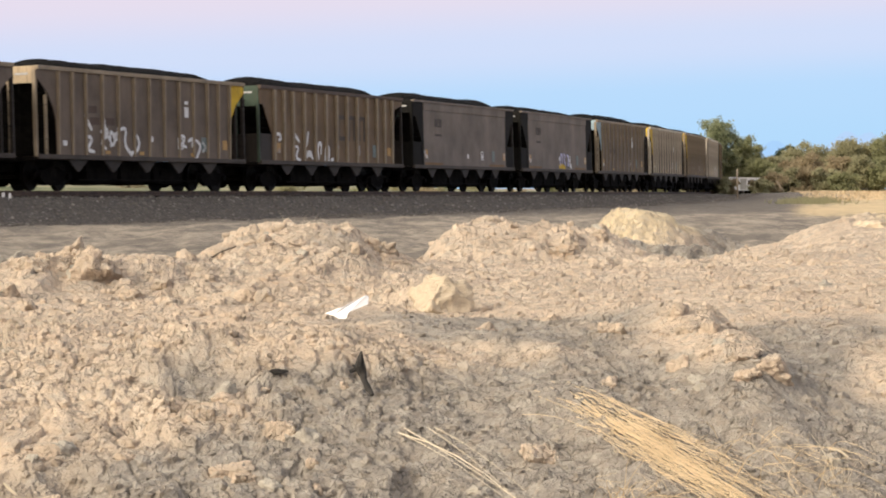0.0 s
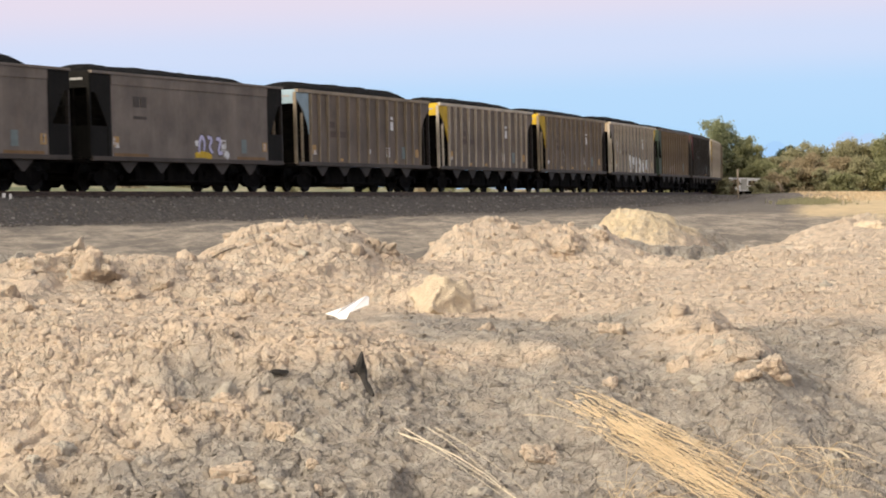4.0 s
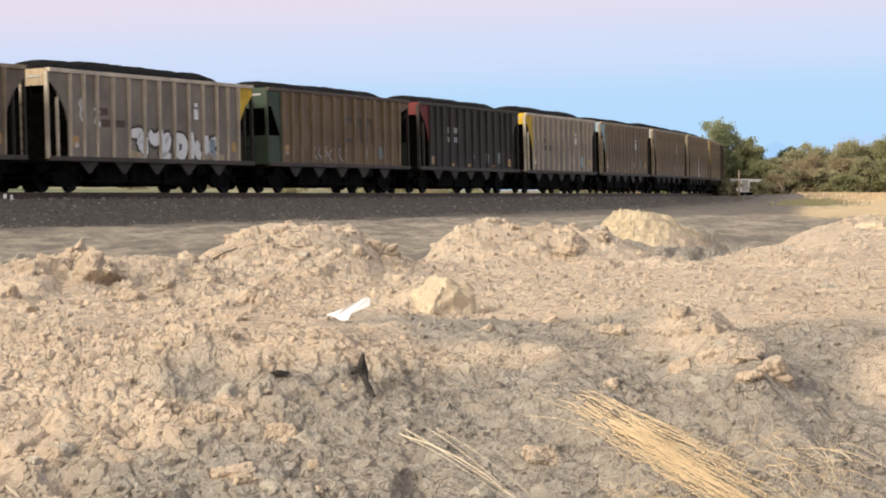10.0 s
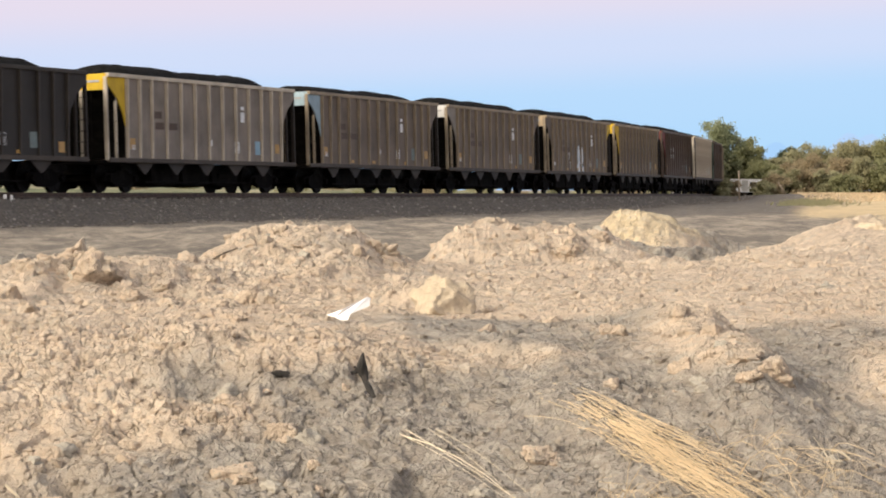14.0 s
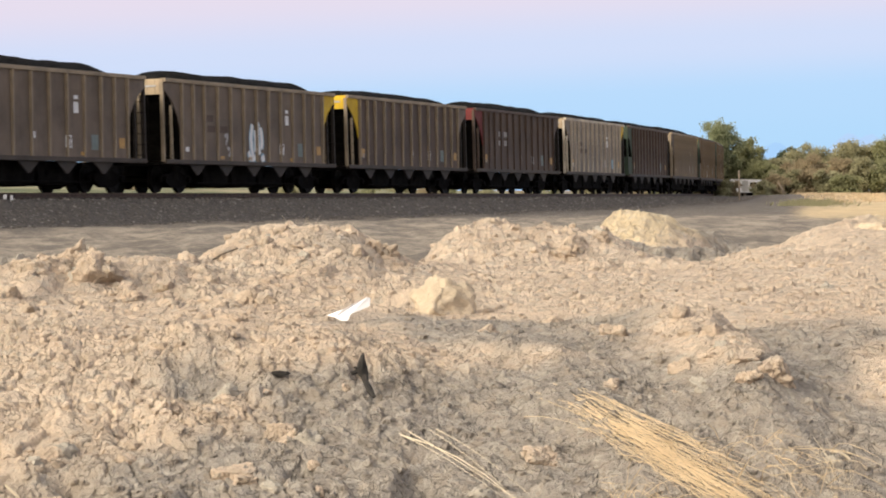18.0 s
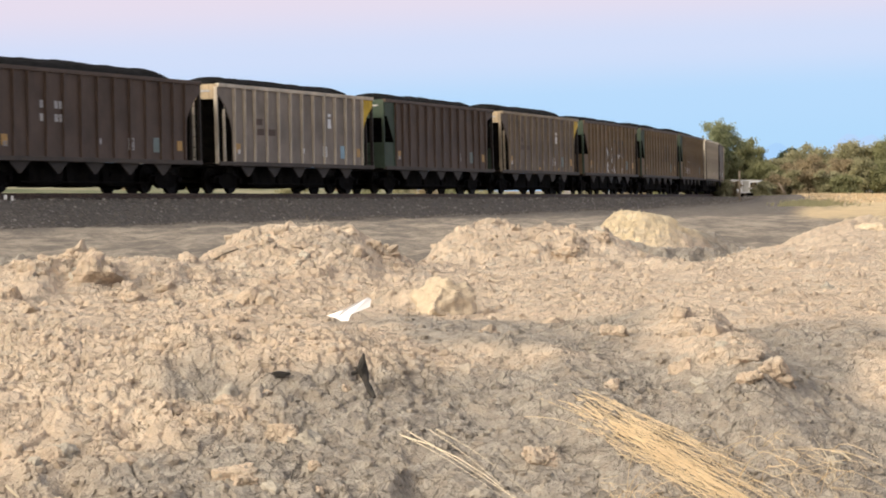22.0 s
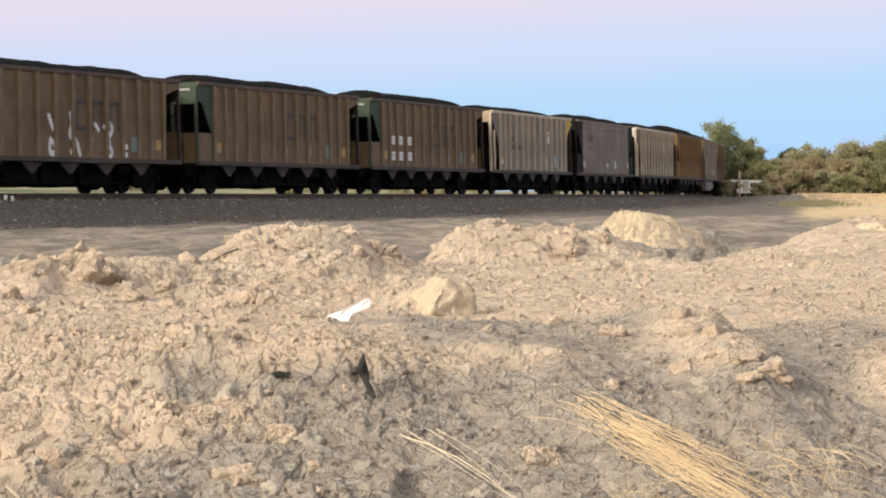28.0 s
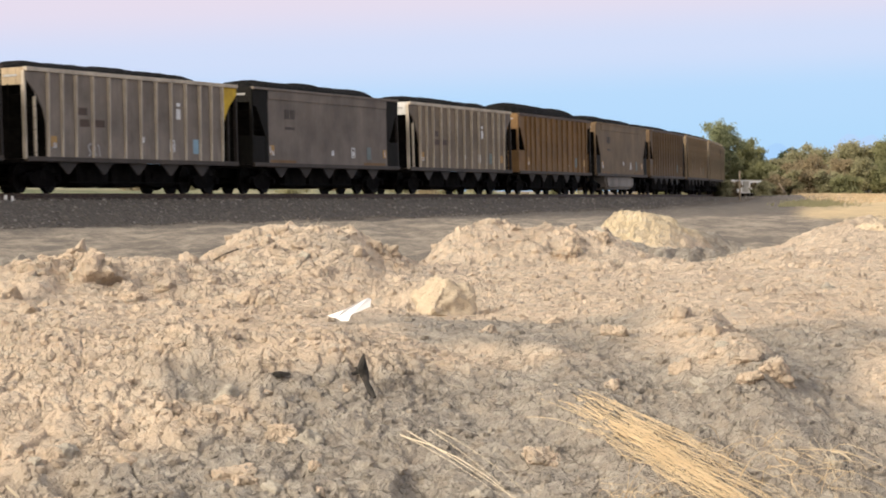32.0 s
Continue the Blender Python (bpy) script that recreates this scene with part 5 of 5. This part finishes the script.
def make_crumbs():
    """Loose crumbs and small clods, strewn over the heaps."""
    rs = np.random.RandomState(5)
    shapes = []
    for k in range(10):
        bm = rough_lump(k + 60, 1, 0.4, (1, 0.9, 0.85), 8)
        bm.verts.index_update()
        shapes.append((np.array([v.co[:] for v in bm.verts]), np.array([[v.index for v in f.verts] for f in bm.faces])))
        bm.free()
    for name, material, n, seed in (("soil_crumbs", SOIL, 15000, 1), ("grey_soil_crumbs", SOIL, 6000, 2)):
        d = 8.0 + 10.0 * rs.uniform(0, 1, n) ** 2.2
        u = rs.uniform(-0.18, 0.18, n)
        x, y = u * d, d
        dens = fbm(x * 1.6, y * 1.6, 3, 30 + seed)
        share = soil_shares(x, y, np.full(n, 999.0))[0]
        keep = (dens + (share - 0.35 if seed == 2 else 0.35 - share) * 0.7 + rs.uniform(-0.3, 0.3, n)) > 0.0
        x, y = x[keep], y[keep]
        z = ground_at(x, y)[0]
        r = 0.003 + 0.021 * rs.uniform(0, 1, len(x)) ** 3.2
        r = r * (0.7 + 0.04 * y)
        V, F, base = [], [], 0
        for i in range(len(x)):
            v, f = shapes[rs.randint(10)]
            a = rs.uniform(0, 6.28)
            c, s_ = math.cos(a), math.sin(a)
            w = np.stack([v[:, 0] * c - v[:, 1] * s_, v[:, 0] * s_ + v[:, 1] * c, v[:, 2]], 1) * r[i]
            V.append(w + (x[i], y[i], z[i] - 0.1 * r[i]))
            F.append(f + base)
            base += len(v)
        ob = from_arrays(name, np.concatenate(V), np.concatenate(F), material, None, False)
        tone = np.repeat(soil_shares(x, y, np.full(len(x), 999.0))[0], len(shapes[0][0]))
        ob.data.attributes.new("grey", "FLOAT", "POINT").data.foreach_set("value", tone.astype(np.float32))
        tagged(ob, "loose crumbs of dried earth strewn over the soil", "soil crumbs", kind="stuff")


make_crumbs()


def make_ballast_stones():
    rs = np.random.RandomState(9)
    n = 9000
    s = rs.uniform(-48, 95, n)
    off = -2.0 - 3.2 * rs.uniform(0, 1, n) ** 1.4
    th = heading(s)
    x, y = np.interp(s, S_GRID, LINE_X) - np.cos(th) * off, np.interp(s, S_GRID, LINE_Y) + np.sin(th) * off
    z = ground_at(x, y)[0]
    bm = rough_lump(3, 1, 0.6)
    bm.verts.index_update()
    v0, f0 = np.array([v.co[:] for v in bm.verts]), np.array([[v.index for v in f.verts] for f in bm.faces])
    bm.free()
    r = rs.uniform(0.022, 0.055, n)
    V = v0[None] * r[:, None, None] * rs.uniform(0.7, 1.3, (n, 1, 3)) + np.stack([x, y, z + 0.01], 1)[:, None]
    F = f0[None] + (np.arange(n) * len(v0))[:, None, None]
    m, nt, p = nodes_of("ballast_stone")
    c = mix_of(nt, ramp_of(nt, rnd_of(nt, True), 0.0, 0.9), (0.095, 0.085, 0.076), (0.172, 0.153, 0.135))
    c = mix_of(nt, ramp_of(nt, rnd_of(nt, True), 0.93, 0.94), c, (0.30, 0.275, 0.25))
    nt.links.new(c, p.inputs["Base Color"])
    p.inputs["Roughness"].default_value = 0.9
    ob = from_arrays("ballast_stones", V.reshape(-1, 3), F.reshape(-1, 3), m, None, False)
    tagged(ob, "dark broken ballast stones with pale chips along the line", "ballast", kind="stuff")


make_ballast_stones()


def make_litter():
    # a white bent strip of plastic half in the hollow
    x, y = at(-0.0363, 10.3)
    bm = bmesh.new()
    prism(bm, [(-0.085, -0.035), (-0.02, -0.012), (0.075, 0.036), (0.088, 0.030), (0.085, 0.0), (0.01, -0.03), (0.0, -0.055), (-0.03, -0.055), (-0.05, -0.043)], -0.012, 0.0)
    for v in bm.verts:
        v.co.y += 3.0 * v.co.x * v.co.x + 0.25 * v.co.z
    ob = part("plastic_scrap", bm, WHITE, None)
    ob.matrix_basis = Matrix.Translation((x, y, ground_z(x, y) + 0.072))
    tagged(ob, "torn white plastic scrap lying in a soil hollow", "litter")
    # a charred splinter of wood that stands in the soil
    x, y = at(-0.0305, 8.86)
    bm = bmesh.new()
    pts = [((0.0, 0, 0.085), 0.003), ((-0.004, 0, 0.06), 0.012), ((-0.006, 0, 0.035), 0.020), ((0.002, 0, 0.012), 0.016), ((0.010, -0.02, -0.015), 0.010), ((0.022, -0.05, -0.035), 0.012), ((0.040, -0.08, -0.055), 0.005)]
    for (a, ra), (b, rb) in zip(pts, pts[1:]):
        a, b = Vector(a), Vector(b)
        m = Matrix.Translation((a + b) / 2) @ (b - a).to_track_quat("Z", "Y").to_matrix().to_4x4()
        bmesh.ops.create_cone(bm, cap_ends=True, segments=7, radius1=ra, radius2=rb, depth=(b - a).length * 1.1, matrix=m)
    rod(bm, (-0.005, 0, 0.03), (-0.04, 0.0, 0.016), 0.007)
    rod(bm, (-0.012, 0, 0.02), (-0.032, 0.0, 0.040), 0.004)
    for v in bm.verts:
        v.co += Vector((noise.noise(v.co * 60), noise.noise(v.co * 60 + Vector((5, 0, 0))), noise.noise(v.co * 60 + Vector((0, 5, 0))))) * 0.004
    ob = part("charred_stick", bm, CHAR, None)
    ob.matrix_basis = Matrix.Translation((x, y, ground_z(x, y) + 0.042))
    tagged(ob, "charred black splinter of wood stuck in the soil", "stick")
    x, y = at(-0.062, 8.92)
    ob = part("charcoal_piece", rough_lump(31, 2, 0.5, (1.3, 0.8, 0.6)), CHAR, None)
    ob.matrix_basis = Matrix.Translation((x, y, ground_z(x, y) + 0.008)) @ Matrix.Diagonal((0.02, 0.02, 0.02, 1))
    tagged(ob, "small black piece of charcoal on the soil", "charcoal")
    for u, d, ln, an in ((-0.164, 8.18, 0.09, -50), (-0.084, 12.75, 0.16, 25), (0.152, 8.5, 0.07, -25)):
        x, y = at(u, d)
        bm = bmesh.new()
        rod(bm, (-ln / 2, 0, 0), (ln * 0.1, 0.004, 0.006), 0.005, 6)
        rod(bm, (ln * 0.1, 0.004, 0.006), (ln / 2, 0, 0), 0.004, 6)
        ob = part("dry_twig", bm, STRAW_PALE if u != -0.084 else BARK, None)
        ob.matrix_basis = Matrix.Translation((x, y, ground_z(x, y) + 0.012)) @ Matrix.Rotation(radians(-an), 4, "Y")
        tagged(ob, "short dry twig lying on the soil", "twig")


make_litter()


def blade_mesh(name, material, roots, tips, seed, width=0.0016, arch=0.06, label="", spread=0.03):
    """Thin bent stalks from roots to tips: a ribbon with two crossed faces each."""
    rs = np.random.RandomState(seed)
    a, b = np.asarray(roots, float)[:, None], np.asarray(tips, float)[:, None]
    n, k = len(a), 6
    bend = rs.normal(size=(n, 1, 3)) * spread
    bend[..., 2] += arch * rs.uniform(0.3, 1.2, (n, 1))
    t = np.linspace(0, 1, k)[None, :, None]
    p = a + (b - a) * t + bend * (4 * t * (1 - t))
    w = width * rs.uniform(0.6, 1.3, (n, 1, 1)) * (1 - 0.75 * t)
    one, two = np.array([0.6, 0, 0.8]), np.array([0.8, 0.3, -0.5])
    V = np.stack([p - one * w, p + one * w, p - two * w, p + two * w], 1).reshape(-1, 3)
    i = np.arange(k - 1)
    quad = np.stack([i, i + 1, k + i + 1, k + i], 1)
    quad = np.concatenate([quad, quad + 2 * k])
    F = (quad[None] + (np.arange(n) * 4 * k)[:, None, None]).reshape(-1, 4)
    ob = from_arrays(name, V, F, material, None, False)
    return tagged(ob, label, "dry grass", kind="stuff")


def make_grass():
    rs = np.random.RandomState(17)
    def field(u0, d0, u1, d1, n, lift0, lift1, su, sd, tip=0.0):
        k, j, q = rs.normal(size=n), rs.normal(size=n), rs.uniform(0, 0.55, n)
        ua, da = u0 + (u1 - u0) * q + k * su, d0 + (d1 - d0) * q + j * sd
        f = q + rs.uniform(0.25, 0.5, n)
        ub, db = u0 + (u1 - u0) * f + k * su * 1.2 + rs.normal(size=n) * tip, d0 + (d1 - d0) * f + j * sd
        za, zb = ground_at(ua * da, da)[0] + lift0, ground_at(ub * db, db)[0] + lift1 * rs.uniform(0.2, 1.0, n)
        return np.stack([ua * da, da, za], 1), np.stack([ub * db, db, zb], 1)
    a = field(0.046, 8.84, 0.136, 7.93, 210, 0.004, 0.045, 0.0055, 0.07, 0.008)
    blade_mesh("dry_grass_clump", STRAW, *a, 3, 0.0011, 0.014, "long golden dry grass pressed flat along the slope", 0.010)
    b = field(0.115, 8.52, 0.150, 7.96, 60, 0.0, 0.10, 0.014, 0.1, 0.012)
    blade_mesh("dry_grass_tuft", STRAW, *b, 4, 0.0013, 0.05, "thin golden dry grass tuft on the slope", 0.03)
    c = field(0.062, 8.22, 0.085, 7.9, 45, 0.0, 0.10, 0.010, 0.075, 0.012)
    blade_mesh("dry_grass_tuft", STRAW, *c, 5, 0.0013, 0.06, "thin golden dry grass tuft on the slope", 0.03)
    def lying(xa, ya, xb, yb, n):
        """A few long stalks that lie close together."""
        a, b = [], []
        for _ in range(n):
            o = rs.normal(size=2) * (0.012, 0.02)
            a.append((xa + o[0], ya + o[1], ground_z(xa + o[0], ya + o[1]) + 0.012))
            b.append((xb + o[0] * 1.6, yb + o[1], ground_z(xb + o[0] * 1.6, yb + o[1]) + 0.03))
        return a, b
    p, q = lying(-0.155, 8.56, 0.27, 8.06, 3), lying(-0.03, 8.62, 0.33, 8.06, 2)
    d = (p[0] + q[0], p[1] + q[1])
    blade_mesh("dry_grass_stalk", STRAW_PALE, *d, 6, 0.0015, 0.02, "few pale long grass stalks lying on the soil", 0.012)
    roots, tips = [], []
    for u, d0, n, h in ((-0.168, 9.25, 26, 0.10), (-0.146, 9.56, 14, 0.07), (-0.128, 13.0, 26, 0.10), (-0.115, 9.14, 8, 0.05), (-0.050, 13.6, 14, 0.06), (0.152, 8.32, 22, 0.10)):
        for _ in range(n):
            x, y = (u + rs.normal() * 0.0035) * d0, d0 + rs.normal() * 0.08
            z = ground_z(x, y)
            roots.append((x, y, z - 0.01))
            tips.append((x + rs.normal() * 0.03, y + rs.normal() * 0.03, z + h * rs.uniform(0.5, 1.2)))
    blade_mesh("dry_grass_tuft", STRAW_PALE, roots, tips, 8, 0.0011, 0.0, "sparse pale dry grass standing on the heaps", 0.008)

    # the golden field before the thicket, and green weeds at its edge
    roots, tips = [], []
    n = 7000
    uu, dd = rs.uniform(0.131, 0.195, n), rs.uniform(158, 214, n)
    keep = uu > 0.131 + 0.010 * (214 - dd) / 56 + 0.003 * fbm(dd * 0.2, uu * 40, 3, 70)
    x, y = (uu * dd)[keep], dd[keep]
    z = ground_at(x, y)[0]
    hh = rs.uniform(0.05, 0.14, len(x))
    tx, ty = x + rs.normal(size=len(x)) * 0.1, y + rs.normal(size=len(x)) * 0.1
    blade_mesh("dry_grass_field", STRAW, np.stack([x, y, z - 0.02], 1), np.stack([tx, ty, z + hh], 1), 21, 0.022, 0.0, "golden dry grass field before the thicket", 0.03)
    n = 700
    uu, dd = rs.normal(0.140, 0.006, n), rs.normal(152, 3.5, n)
    x, y = uu * dd, dd
    z = ground_at(x, y)[0]
    blade_mesh("weeds", LEAF_GREY, np.stack([x, y, z - 0.02], 1), np.stack([x + rs.normal(size=n) * 0.12, y, z + rs.uniform(0.1, 0.35, n)], 1), 22, 0.04, 0.0, "green weeds along the edge of the dry field", 0.04)


make_grass()


# ---- the train runs past ----
S_AT_13, SPEED, SLOWING = -36.4926 + L, 11.18033, -0.010516


def train_s(i, t):
    q = t - 13.0
    return S_AT_13 + PITCH * i - (SPEED * q + 0.5 * SLOWING * q * q)


def motions():
    for i, car in cars.items():
        walk(car, [(k * 0.5, wagon_pose(train_s(i, k * 0.5))) for k in range(65)])
    # the wheels roll as the wagons go by
    for i, car in cars.items():
        near = [k / 15 for k in range(481) if -66 < train_s(i, k / 15) < 150]
        turn = [(train_s(i, t) - train_s(i, 0)) / 0.49 for t in near]
        rows = list(zip(near, turn))
        if rows[0][0] > 0:
            rows.insert(0, (0.0, turn[0]))
        if rows[-1][0] < 32:
            rows.append((32.0, turn[-1]))
        for truck in car.children:
            if truck.name.startswith("truck"):
                for w in truck.children:
                    if w.name.startswith("wheelset"):
                        x, z = w.location.x, w.location.z
                        walk(w, [(t, Matrix.Translation((x, 0, z)) @ Matrix.Rotation(a, 4, "Y")) for t, a in rows])


motions()
